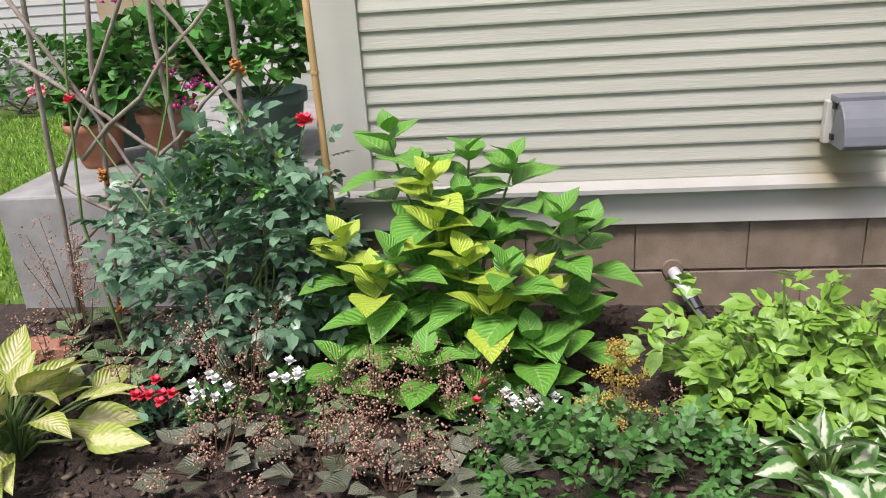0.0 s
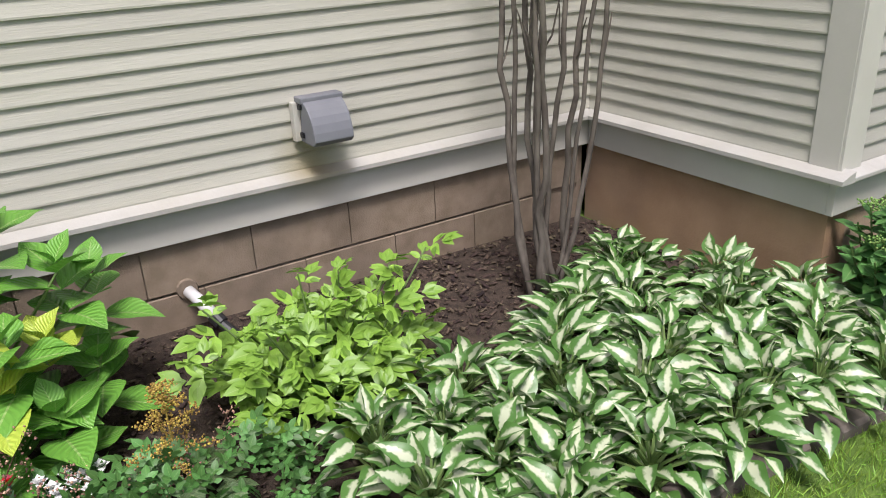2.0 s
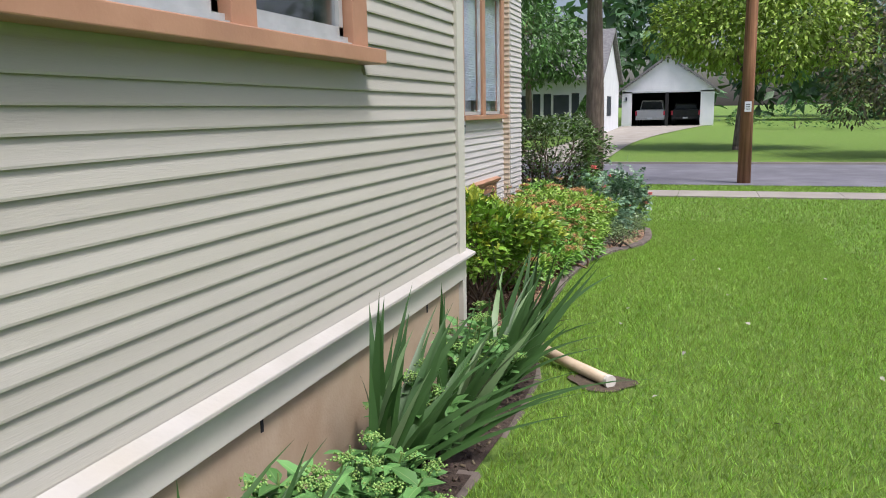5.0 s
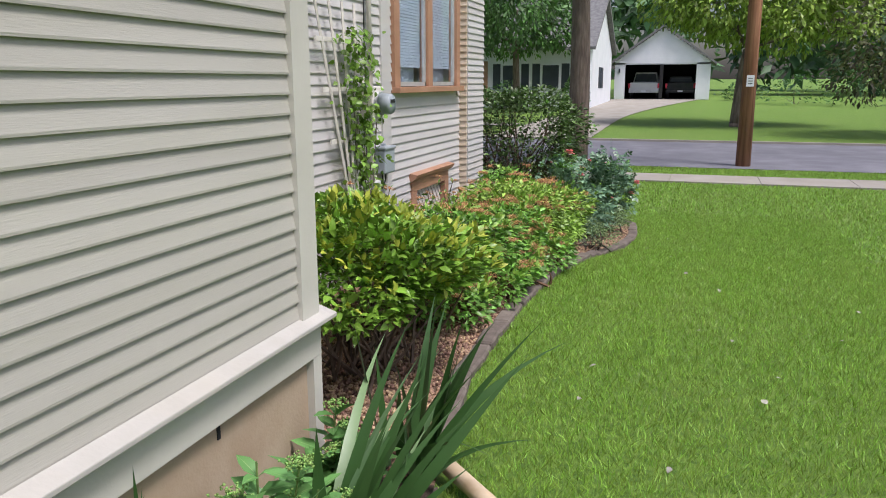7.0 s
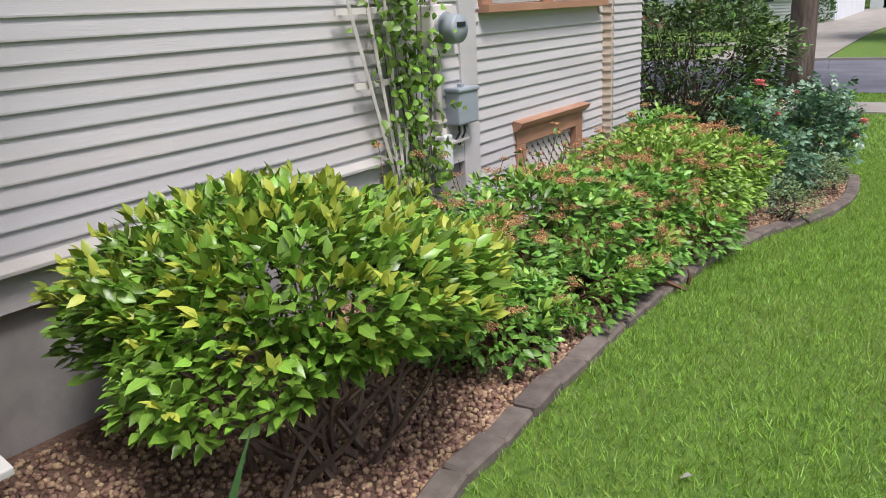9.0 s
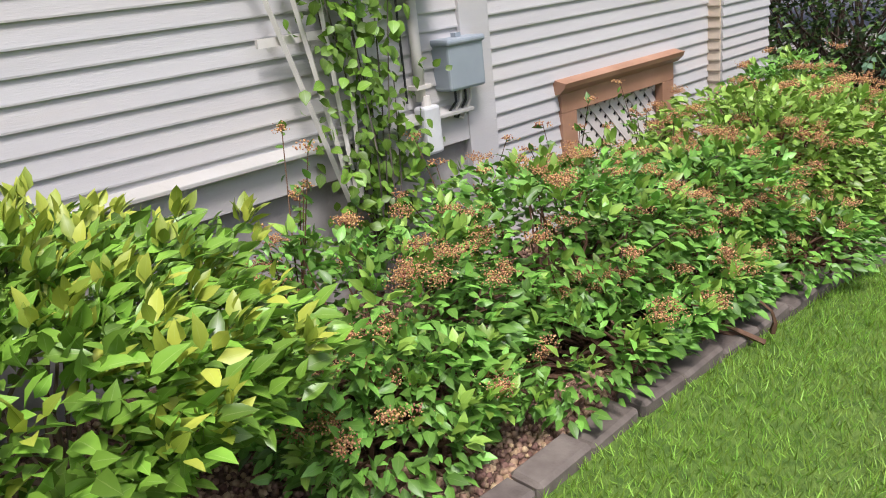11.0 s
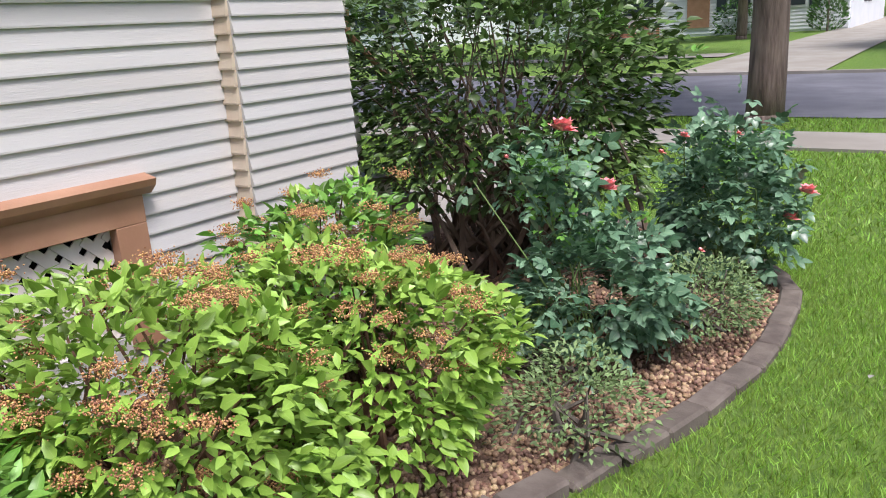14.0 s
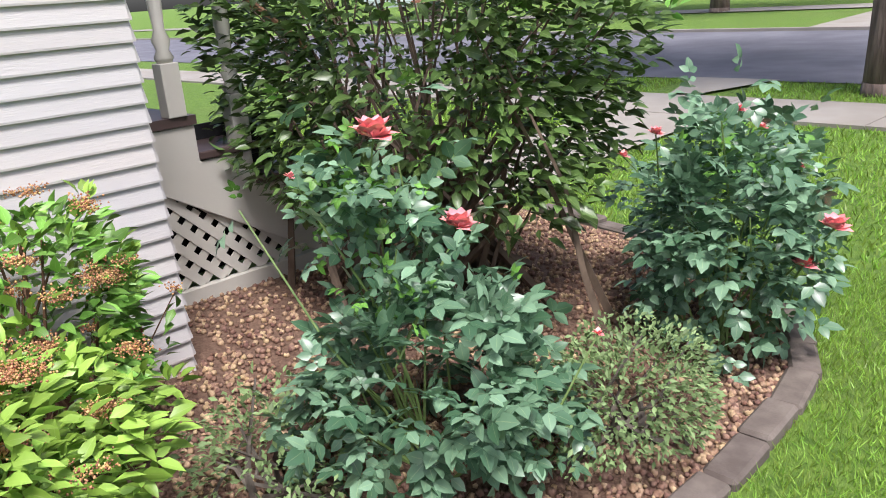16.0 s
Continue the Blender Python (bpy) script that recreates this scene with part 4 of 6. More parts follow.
part("wire", Shape().tube([(0.0, -0.04, 0.0), (0.01, -0.045, 0.5), (0.0, -0.03, 1.0), (0.01, -0.04, 2.2)], 0.005, 0.005, 5), "black", cond)
meter = thing("electric_meter", DX + 0.02, 7.0, 1.06, "round glass electric meter on a cream box", "electric meter")
part("socket", Shape().box(0.0, 0.1, -0.11, 0.11, 0.0, 0.27), "conduit", meter, bevel=0.01)
part("ring", Shape().tube([(0.09, 0.0, 0.14), (0.125, 0.0, 0.14)], 0.092, 0.092, 20), "alum", meter)
part("dome", Shape().tube([(0.12, 0.0, 0.14), (0.2, 0.0, 0.14), (0.215, 0.0, 0.14)], 0.082, 0.07, 20), "boxgrey", meter, smooth=True)
part("dial", Shape().box(0.216, 0.22, -0.04, 0.04, 0.15, 0.175), "black", meter)


# ---- plants ----
def up_tilt(n, spread=0.5):
    u = np.tile([0.0, 0.0, 1.0], (n, 1)) + rng.normal(0, spread, (n, 3))
    return u / np.linalg.norm(u, axis=1)[:, None]


def bump_shell(n, radii, inner=0.72, lumps=5, low=-0.5, depth=0.22):
    """Points in the outer layer of an uneven crown, with their outward directions."""
    d = rand_dirs(n * 2)
    d = d[d[:, 2] > low][:n]
    heads = rand_dirs(lumps * 3)
    swell = 1 - depth + depth * 2 * np.max(np.clip(d @ heads.T, 0, 1) ** 6, axis=1)
    r = swell * (inner + (1 - inner) * rng.random(len(d)) ** 0.5)
    return d * r[:, None] * np.array(radii), d


def stems_to(pts, base, r0=0.008, r1=0.002, spread=0.06, sides=4, bend=0.15):
    s = Shape()
    for p in pts:
        a = np.array(base) + np.append(rng.normal(0, spread, 2), 0)
        mid = a * 0.45 + np.array(p) * 0.55 + np.append(rng.normal(0, bend * 0.3, 2), 0.0)
        s.tube([a, (a + mid) / 2 + np.append(rng.normal(0, 0.01, 2), 0), mid, p], r0, r1, sides)
    return s


def shrub(name, x, y, z, radii, centre, leaves, size, template, material, label, category="shrub", stems=30, stem_mat="twig", second=None, group="", inner=0.7, low=-0.55, lumps=5, depth=0.22, rise=0.12, thick=0.012, spread=0.09, boxy=False):
    """A shrub: stems from the ground, an uneven crown of leaves, shoots in a second colour."""
    t = thing(name, x, y, z, label, category, group)
    c = np.array(centre)
    pts, d = bump_shell(leaves, radii, inner, lumps, low, depth)
    if boxy:
        pts = pts / (np.sum(np.abs(d) ** 5, axis=1) ** 0.2)[:, None] * 0.86
    n = len(pts)
    direction = d * [1, 1, 0.4] + rng.normal(0, 0.5, (n, 3)) * [1, 1, 0.6] + [0, 0, rise]
    part("branchwork", stems_to(c + pts[rng.choice(n, stems)] * 0.9, (0, 0, 0), thick, 0.003, spread), stem_mat, t)["kind"] = "stuff"
    scatter("crown", template, pts + c, direction, up_tilt(n), size * (0.65 + 0.6 * rng.random(n)), material, t)
    if second:
        mat2, count, s2 = second
        k = rng.choice(n, count)
        k = k[d[k, 2] > 0.05]
        q = np.repeat(pts[k], 6, axis=0) * 1.03
        dd = np.repeat(d[k], 6, axis=0) * 0.7 + rng.normal(0, 0.5, (len(q), 3)) + [0, 0, 0.7]
        q = q + dd * 0.02
        scatter("new_growth", template, q + c, dd, up_tilt(len(q)), s2 * (0.7 + 0.5 * rng.random(len(q))), mat2, t, "lighter young shoots")
    return t, pts + c, d


def flower(parent, at, size, material, petals=14, name="flower", label=""):
    n = petals
    a = np.linspace(0, 4 * np.pi, n)
    lift = np.linspace(0.15, 2.2, n)
    d = np.stack([np.cos(a), np.sin(a), lift], -1)
    return scatter(name, LEAF_ROUND, np.tile(at, (n, 1)).astype(float), d, np.stack([-np.cos(a), -np.sin(a), np.ones(n)], -1), np.full(n, size), material, parent, label)


def flower_cloud(parent, heads, radius, per, size, material, name="inflorescence", flat=0.5, label=""):
    heads = np.asarray(heads, float)
    p = np.repeat(heads, per, axis=0)
    off = rng.normal(0, 1, (len(p), 3)) * radius * np.array([1, 1, flat])
    return scatter(name, BUD, p + off, rand_dirs(len(p)), rand_dirs(len(p)), size * (0.6 + 0.8 * rng.random(len(p))), material, parent, label)


def turned(direction, up):
    y = Vector(direction).normalized()
    x = y.cross(Vector(up)).normalized()
    z = x.cross(y)
    return Matrix((x, y, z)).transposed().to_4x4()


def hosta(x, y, z, label, meshes, count, reach, height, seed):
    """A clump: arching leaf stalks from the crown, each with one large leaf of its own."""
    r = random.Random(seed)
    t = thing("hosta", x, y, z, label, "plant", "hostas in the bed")
    for k in range(count):
        ring = k / count
        a = k * 2.399 + r.uniform(-0.3, 0.3)
        out = reach * (0.12 + 0.88 * ring) * r.uniform(0.8, 1.1)
        h = height * (1.0 - 0.6 * ring ** 1.5) * r.uniform(0.8, 1.15)
        tip = Vector((math.cos(a) * out, math.sin(a) * out, max(h, 0.05)))
        part("stalk", Shape().tube([(0, 0, 0), (tip.x * 0.35, tip.y * 0.35, tip.z * 0.7), tuple(tip)], 0.006, 0.004, 4), "greenstem", t)
        d = (math.cos(a) * (0.5 + ring), math.sin(a) * (0.5 + ring), 0.75 - 0.8 * ring + r.uniform(-0.3, 0.4))
        s = r.uniform(0.8, 1.2)
        piece("leaf", r.choice(meshes), t, Matrix.Translation(tip) @ turned(d, (r.uniform(-0.9, 0.9), r.uniform(-0.9, 0.9), 1)) @ Matrix.Diagonal((s * r.uniform(0.85, 1.1), s, s, 1)))
    return t


hosta_meshes = [leaf_mesh("leaf", leaf_shape(w, 8, f, dr, 0.78, wv), 0.088, "hosta") for w, f, dr, wv in ((0.56, 0.24, 0.3, 0.16), (0.62, 0.16, 0.45, 0.2), (0.5, 0.34, 0.2, 0.14), (0.58, 0.2, 0.6, 0.18), (0.66, 0.12, 0.35, 0.22))]
first_hostas = [hosta(-0.05, -1.55, float(bed_z(-0.05, -1.55)), "variegated hosta clump with white-centred green leaves", hosta_meshes, 44, 0.16, 0.17, 3),
                hosta(0.27, -1.42, float(bed_z(0.27, -1.42)), "variegated hosta clump with white-centred green leaves", hosta_meshes, 40, 0.16, 0.155, 5),
                hosta(-0.05, -1.15, float(bed_z(-0.05, -1.15)), "variegated hosta clump with white-centred green leaves", hosta_meshes, 44, 0.17, 0.185, 9)]
spots = [(0.25, -1.05), (-0.3, -0.95), (0.02, -0.8), (0.3, -0.72), (-0.32, -0.62), (-0.05, -0.45), (0.24, -0.4), (-0.5, -0.38), (-0.25, -0.25), (0.02, -0.14), (0.3, -0.1), (-0.2, -1.4), (0.12, -1.7), (-0.48, -0.52), (0.35, -1.7), (0.34, -1.2), (-0.16, -0.72), (0.12, -1.0), (0.36, -0.56), (0.14, -0.6), (-0.1, -0.3), (-0.6, -0.42), (0.14, -1.25), (-0.18, -1.05), (0.36, -0.92), (0.1, -1.5), (-0.36, -0.8), (0.15, -0.25), (0.4, -0.3), (-0.1, -1.72), (0.0, -1.38), (0.38, -1.5)]
for k, (hx, hy) in enumerate(spots):
    copy_thing(first_hostas[k % 3], pose(hx, hy, float(bed_z(hx, hy)), 0, 0, 47 * k))
hosta_y_meshes = [leaf_mesh("leaf", leaf_shape(w, 6, 0.15, dr, 0.75, 0.05), 0.17, "hosta_y") for w, dr in ((0.45, 0.25), (0.5, 0.4))]
hosta(-0.25, -3.86, 0.10, "yellow-green hosta clump with pale leaves", hosta_y_meshes, 46, 0.25, 0.22, 21)

# hydrangea: upright stems, each with crossed pairs of broad leaves
hyd = thing("hydrangea", -0.8, -2.68, 0.1, "large hydrangea with broad green and yellow-green leaves", "shrub")
hm = [leaf_mesh("leaf", leaf_shape(w, 7, 0.14, dr, 0.78, 0.06), 0.178, "hyd") for w, dr in ((0.72, 0.1), (0.8, 0.2), (0.7, 0.28))]
hy = [leaf_mesh("leaf", leaf_shape(w, 7, 0.2, dr, 0.78, 0.08), 0.17, "hyd_y") for w, dr in ((0.66, 0.1), (0.74, 0.18))]
hr = random.Random(4)
for k, (sx, sy, sz, young) in enumerate(((-0.15, -0.18, 0.72, 0), (-0.1, 0.12, 0.66, 0), (-0.05, 0.28, 0.64, 0), (0.02, -0.02, 0.62, 1), (0.1, -0.33, 0.46, 1), (0.2, -0.2, 0.38, 1), (0.18, 0.12, 0.42, 1), (0.05, 0.45, 0.5, 0), (-0.05, 0.55, 0.42, 0),
                                          (0.26, 0.2, 0.3, 1), (0.28, 0.34, 0.2, 0), (0.15, 0.36, 0.34, 1), (-0.08, -0.05, 0.6, 0), (0.1, 0.02, 0.5, 1), (0.2, -0.12, 0.44, 0), (0.22, 0.26, 0.4, 0), (0.0, 0.1, 0.55, 0), (0.34, -0.02, 0.18, 0), (0.3, -0.32, 0.14, 0), (0.1, 0.5, 0.22, 0), (-0.05, -0.4, 0.3, 0), (0.36, 0.16, 0.08, 0), (0.05, 0.2, 0.45, 0), (0.12, -0.1, 0.28, 0))):
    top = Vector((sx, sy, sz))
    sy *= 0.85
    top.y = sy
    part("stem", Shape().tube([(0, 0.05, 0), (sx * 0.5, sy * 0.5 + 0.02, sz * 0.55), tuple(top)], 0.007, 0.004, 5), "greenstem", hyd)
    base_a = hr.uniform(0, 3)
    for pair in range(5):
        for side in (0, 1):
            a = base_a + pair * 1.57 + side * 3.14 + hr.uniform(-0.25, 0.25)
            lift = (1.35, 0.62, 0.3, 0.1, -0.05)[pair] + hr.uniform(-0.2, 0.2)
            s = (0.55, 0.8, 1.0, 1.05, 1.05)[pair] * hr.uniform(0.85, 1.1)
            at = top + Vector((0, 0, (0.03, 0.0, -0.05, -0.12, -0.2)[pair]))
            if at.z < 0.03:
                continue
            mesh = hr.choice(hy if young and pair < 3 else hm)
            piece("leaf", mesh, hyd, Matrix.Translation(at) @ turned((math.cos(a), math.sin(a), lift), (0, 0, 1) if lift < 1 else (-math.cos(a), -math.sin(a), 0.6)) @ Matrix.Scale(s, 4))

# bright lobed shrub: leafy shoots from one crown, each with lobed leaves on its upper half
peo = thing("peony", -0.5, -1.68, 0.08, "bright green peony bush with lobed leaves", "shrub")
pm = [leaf_mesh("leaf", LEAF_PEONY, s, "peony") for s in (0.13, 0.155, 0.175)]
pr = random.Random(8)
shoots = [(0.05, 0.34, 0.46), (0.0, 0.24, 0.4), (-0.08, -0.02, 0.42), (-0.05, 0.1, 0.43), (-0.1, -0.3, 0.38), (0.02, -0.38, 0.3), (0.06, -0.18, 0.34)]
shoots += [(0.3 * math.sqrt((k + 0.5) / 22) * math.cos(k * 2.4), 0.36 * math.sqrt((k + 0.5) / 22) * math.sin(k * 2.4), 0.34 - 0.2 * (k + 0.5) / 22) for k in range(22)]
for sx, sy, sz in shoots:
    top = Vector((sx, sy, sz * pr.uniform(0.92, 1.06)))
    foot = Vector((sx * 0.2, sy * 0.25, 0))
    part("stem", Shape().tube([tuple(foot), tuple(foot.lerp(top, 0.5) + Vector((0, 0, 0.03))), tuple(top)], 0.005, 0.003, 4), "greenstem", peo)
    for j in range(7):
        a = j * 2.4 + pr.uniform(-0.4, 0.4)
        f = 1.0 - 0.11 * j
        at = foot.lerp(top, f)
        if at.z < 0.05:
            continue
        d = (math.cos(a) + 0.7 * sx, math.sin(a) + 0.7 * sy, (0.8 if j < 2 else 0.25) + pr.uniform(-0.25, 0.25))
        piece("leaf", pr.choice(pm), peo, Matrix.Translation(at) @ turned(d, (0.5 + pr.uniform(-0.4, 0.5), pr.uniform(-0.4, 0.3), 1)) @ Matrix.Scale((0.72 if j < 2 else 1.0) * pr.uniform(0.85, 1.1), 4))

# astilbe with its plume
ast = thing("astilbe", -0.12, -2.2, 0.09, "ferny green astilbe with a faded yellow plume", "plant")
p, d = bump_shell(420, (0.26, 0.34, 0.18), 0.5, low=0.0)
scatter("foliage", LEAF_ROSE, p, d + rng.normal(0, 0.4, p.shape), up_tilt(len(p), 0.3), 0.075 * (0.7 + 0.6 * rng.random(len(p))), "astilbe", ast)
spire = [np.array([rng.normal(0, 0.01), 0, z]) + np.array([math.cos(k * 2.4), math.sin(k * 2.4), 0.25]) * r for k, z in enumerate(np.linspace(0.16, 0.36, 16)) for r in np.linspace(0.01, 0.10 * (1.15 - (z - 0.16) / 0.2), 5)]
flower_cloud(ast, np.array(spire) + [-0.12, 0.02, 0.02], 0.008, 14, 0.0065, "plume", "plume", 0.7, "faded yellow plume")
part("stems", Shape().tube([(-0.12, 0.02, 0), (-0.12, 0.02, 0.38)], 0.004, 0.002, 5), "plume", ast)


def low_flowers(name, x, y, label, leaf_material, fl_material, leaves, radius, height, heads, fl_size):
    t = thing(name, x, y, float(bed_z(x, y)), label, "plant")
    p, d = bump_shell(leaves, (radius, radius, height), 0.4, low=0.0)
    scatter("foliage", LEAF_SMALL, p, d * [1, 1, 0.6] + rng.normal(0, 0.4, p.shape) + [0, 0, 0.5], up_tilt(len(p)), 0.045 * (0.7 + 0.6 * rng.random(len(p))), leaf_material, t)
    for k in range(heads):
        a = k * 2.4
        flower(t, (radius * 0.75 * math.cos(a) * math.sqrt((k + 0.5) / heads), radius * 0.75 * math.sin(a) * math.sqrt((k + 0.5) / heads), height * rng.uniform(0.9, 1.25)), fl_size, fl_material, 9)
    return t


low_flowers("snapdragon", -0.36, -2.4, "small green plant with white flowers", "astilbe", "white_fl", 240, 0.11, 0.13, 9, 0.022)
low_flowers("snapdragon", -0.42, -3.34, "small green plant with white flowers", "astilbe", "white_fl", 160, 0.09, 0.12, 8, 0.022)
low_flowers("snapdragon", -0.45, -3.1, "small green plant with white flowers", "astilbe", "white_fl", 120, 0.08, 0.14, 5, 0.022)
low_flowers("dianthus", -0.4, -3.5, "small dianthus with bright red flowers", "rose_l", "red_fl", 120, 0.08, 0.12, 8, 0.024)
low_flowers("dianthus", -0.42, -2.55, "small red flower among faded blooms", "rose_l", "red_fl", 40, 0.05, 0.11, 2, 0.02)


def heuchera(x, y, leaf_material, spikes, label, leaves=26, tall=0.28, lean=(0, 0)):
    t = thing("heuchera", x, y, float(bed_z(x, y)), label, "plant", "coral bells in the bed")
    a = rng.random(leaves) * 6.28
    r = 0.13 * np.sqrt(rng.random(leaves))
    p = np.stack([r * np.cos(a), r * np.sin(a), 0.03 + 0.05 * rng.random(leaves)], -1)
    scatter("foliage", LEAF_ROUND, p, np.stack([np.cos(a), np.sin(a), 0.2 + 0.3 * rng.random(leaves)], -1), up_tilt(leaves, 0.25), 0.075 * (0.7 + 0.6 * rng.random(leaves)), leaf_material, t)
    st, heads = Shape(), []
    for k in range(spikes):
        e = np.array([rng.normal(lean[0], 0.09), rng.normal(lean[1], 0.09), tall * rng.uniform(0.7, 1.15)])
        st.tube([(e[0] * 0.2, e[1] * 0.2, 0.02), e * [0.6, 0.6, 0.6], e], 0.0022, 0.0012, 4)
        for f in np.linspace(0.5, 1.0, 9):
            heads.append(e * [0.5 + 0.5 * f, 0.5 + 0.5 * f, f] + rng.normal(0, 0.012, 3))
    if spikes == 0:
        return t
    part("stem_cluster", st, "twig_red", t)
    flower_cloud(t, heads, 0.012, 7, 0.0075, "brownfl", "inflorescence", 1.0, "faded pink-brown florets")
    return t


for hx, hy_, hmat, n, tall in ((-0.95, -4.05, "heuchera", 12, 0.42), (-0.55, -3.28, "heuchera", 13, 0.3), (-0.42, -2.85, "heuchera", 14, 0.26), (-0.45, -2.62, "heuchera", 12, 0.24), (-0.2, -2.95, "heuchera_p", 12, 0.2), (-0.18, -2.55, "heuchera_p", 4, 0.2), (-0.2, -3.25, "heuchera_p", 9, 0.2), (-0.12, -2.75, "heuchera_p", 8, 0.18), (-0.75, -3.75, "heuchera", 0, 0.2), (-0.6, -3.95, "heuchera", 5, 0.3), (-0.5, -3.65, "heuchera", 3, 0.25), (-0.28, -2.2, "heuchera", 5, 0.2)):
    heuchera(hx, hy_, hmat, n, "coral bells with faded pink-brown flower sprays", 26 if n < 12 else 18, tall)


def rose_bush(x, y, z, radii, centre, leaves, label, blooms, colour, canes=14, extra=()):
    t = thing("rose_bush", x, y, z, label, "shrub", "rose bushes")
    c = np.array(centre)
    p, d = bump_shell(leaves, radii, 0.45, 6, -0.8, 0.3)
    p = p + c
    for top, r, n in extra:
        q = rng.normal(0, 1, (n, 3)) * r + top
        p, d = np.concatenate([p, q]), np.concatenate([d, rand_dirs(n)])
    part("branchwork", stems_to(np.concatenate([p[rng.choice(len(p), canes)], np.array([b[0] for b in blooms])]) if blooms else p[rng.choice(len(p), canes)], (0, 0, 0), 0.006, 0.003, 0.05), "greenstem", t)
    n = len(p)
    scatter("foliage", LEAF_ROSE, p, d + rng.normal(0, 0.5, (n, 3)) + [0, 0, -0.1], up_tilt(n, 0.35), 0.128 * (0.7 + 0.6 * rng.random(n)), "rose_l", t)
    k = p[p[:, 2] > np.quantile(p[:, 2], 0.8)]
    k = k[: len(k) // 2]
    scatter("new_growth", LEAF_ROSE, k + [0.01, 0, 0.02], rand_dirs(len(k)) + [0, 0, 0.4], up_tilt(len(k), 0.35), np.full(len(k), 0.075), "rose_y", t)
    for at, s in blooms:
        flower(t, at, s, colour, 16 if s > 0.03 else 7, "bloom" if s > 0.03 else "bud")
    return t


rose_bush(-0.92, -3.38, 0.1, (0.25, 0.36, 0.38), (0, 0, 0.33), 620, "climbing rose with blue-green leaves on a cane trellis", (((-0.08, 0.26, 0.78), 0.045), ((-0.02, -0.5, 0.9), 0.03)), "red_fl", 20, (((-0.1, 0.22, 0.62), 0.07, 50), ((-0.05, -0.05, 0.62), 0.09, 40)))
rose_bush(-0.07, 10.25, float(bed_z(-0.07, 10.25)), (0.32, 0.33, 0.26), (0.03, 0, 0.25), 560, "rose bush with blue-green leaves and coral blooms", (((-0.08, -0.05, 0.94), 0.07), ((0.03, 0.12, 0.68), 0.06), ((-0.25, -0.2, 0.85), 0.02), ((0.38, 0.25, 0.42), 0.02)), "coral_fl", 22, (((-0.15, -0.08, 0.75), 0.10, 90), ((0.0, 0.05, 0.6), 0.08, 50)))
rose_bush(0.12, 11.5, float(bed_z(0.12, 11.5)), (0.28, 0.28, 0.37), (0, 0, 0.4), 430, "rose bush with coral blooms by the bed edge", (((0.38, 0.02, 0.5), 0.06), ((0.32, -0.05, 0.38), 0.052), ((-0.2, -0.1, 0.78), 0.035), ((-0.3, -0.15, 0.7), 0.03), ((0.25, 0.05, 0.68), 0.02)), "coral_fl", 20, (((0.05, 0, 0.66), 0.14, 60), ((0.3, 0.0, 0.5), 0.08, 30)))
rose_bush(-0.12, 12.0, float(bed_z(-0.12, 12.0)), (0.35, 0.35, 0.32), (0, 0, 0.36), 420, "rose bush with few coral blooms beside a tall shrub", (((0.02, -0.25, 0.45), 0.045), ((0.1, -0.1, 0.8), 0.035), ((0.15, 0.0, 0.72), 0.03)), "coral_fl")

# multi-stemmed shrub in the corner
ms = thing("corner_shrub", -0.68, -0.68, 0.06, "tall bare multi-stemmed shrub in the corner", "shrub")
mr = random.Random(12)
for k in range(11):
    a = k * 2.4
    bx, by = 0.055 * math.cos(a) * math.sqrt(k / 11), 0.1 * math.sin(a) * math.sqrt(k / 11)
    out = k / 10
    fan = (-0.36 * out + mr.uniform(-0.1, 0.16), 0.44 * ((k * 7) % 11) / 10 - 0.1 + mr.uniform(-0.06, 0.06))
    grow = mr.uniform(0.5, 0.85)
    pts, wob = [], np.zeros(2)
    for t in np.linspace(0, 1, 20):
        wob = 0.8 * wob + np.array([mr.gauss(0, 0.011), mr.gauss(0, 0.013)]) * (t > 0.1)
        pts.append((bx + fan[0] * t ** grow + wob[0], by + fan[1] * t ** grow + wob[1], 2.3 * t))
    r0 = mr.uniform(0.009, 0.0145)
    st = part("stem", Shape().tube(pts, r0, 0.007, 7), "twig", ms, smooth=True)
    for j in (7, 9, 11, 13, 15):
        a2 = mr.uniform(0, 6.28)
        q = np.array(pts[j])
        if mr.random() < 0.7:
            L = mr.uniform(0.4, 1.2)
            part("twig", Shape().tube([q, q + np.array([0.05 * math.cos(a2), 0.05 * math.sin(a2), 0.08]) * L, q + np.array([0.07 * math.cos(a2), 0.09 * math.sin(a2), 0.22]) * L, q + np.array([0.11 * math.cos(a2), 0.12 * math.sin(a2), 0.3]) * L], 0.005, 0.002, 5), "twig", st)
q = rng.normal(0, 1, (160, 3)) * [0.3, 0.3, 0.2] + [-0.05, -0.1, 1.75]
scatter("foliage", LEAF_SMALL, q, rand_dirs(160), up_tilt(160), np.full(160, 0.06), "vine", ms)


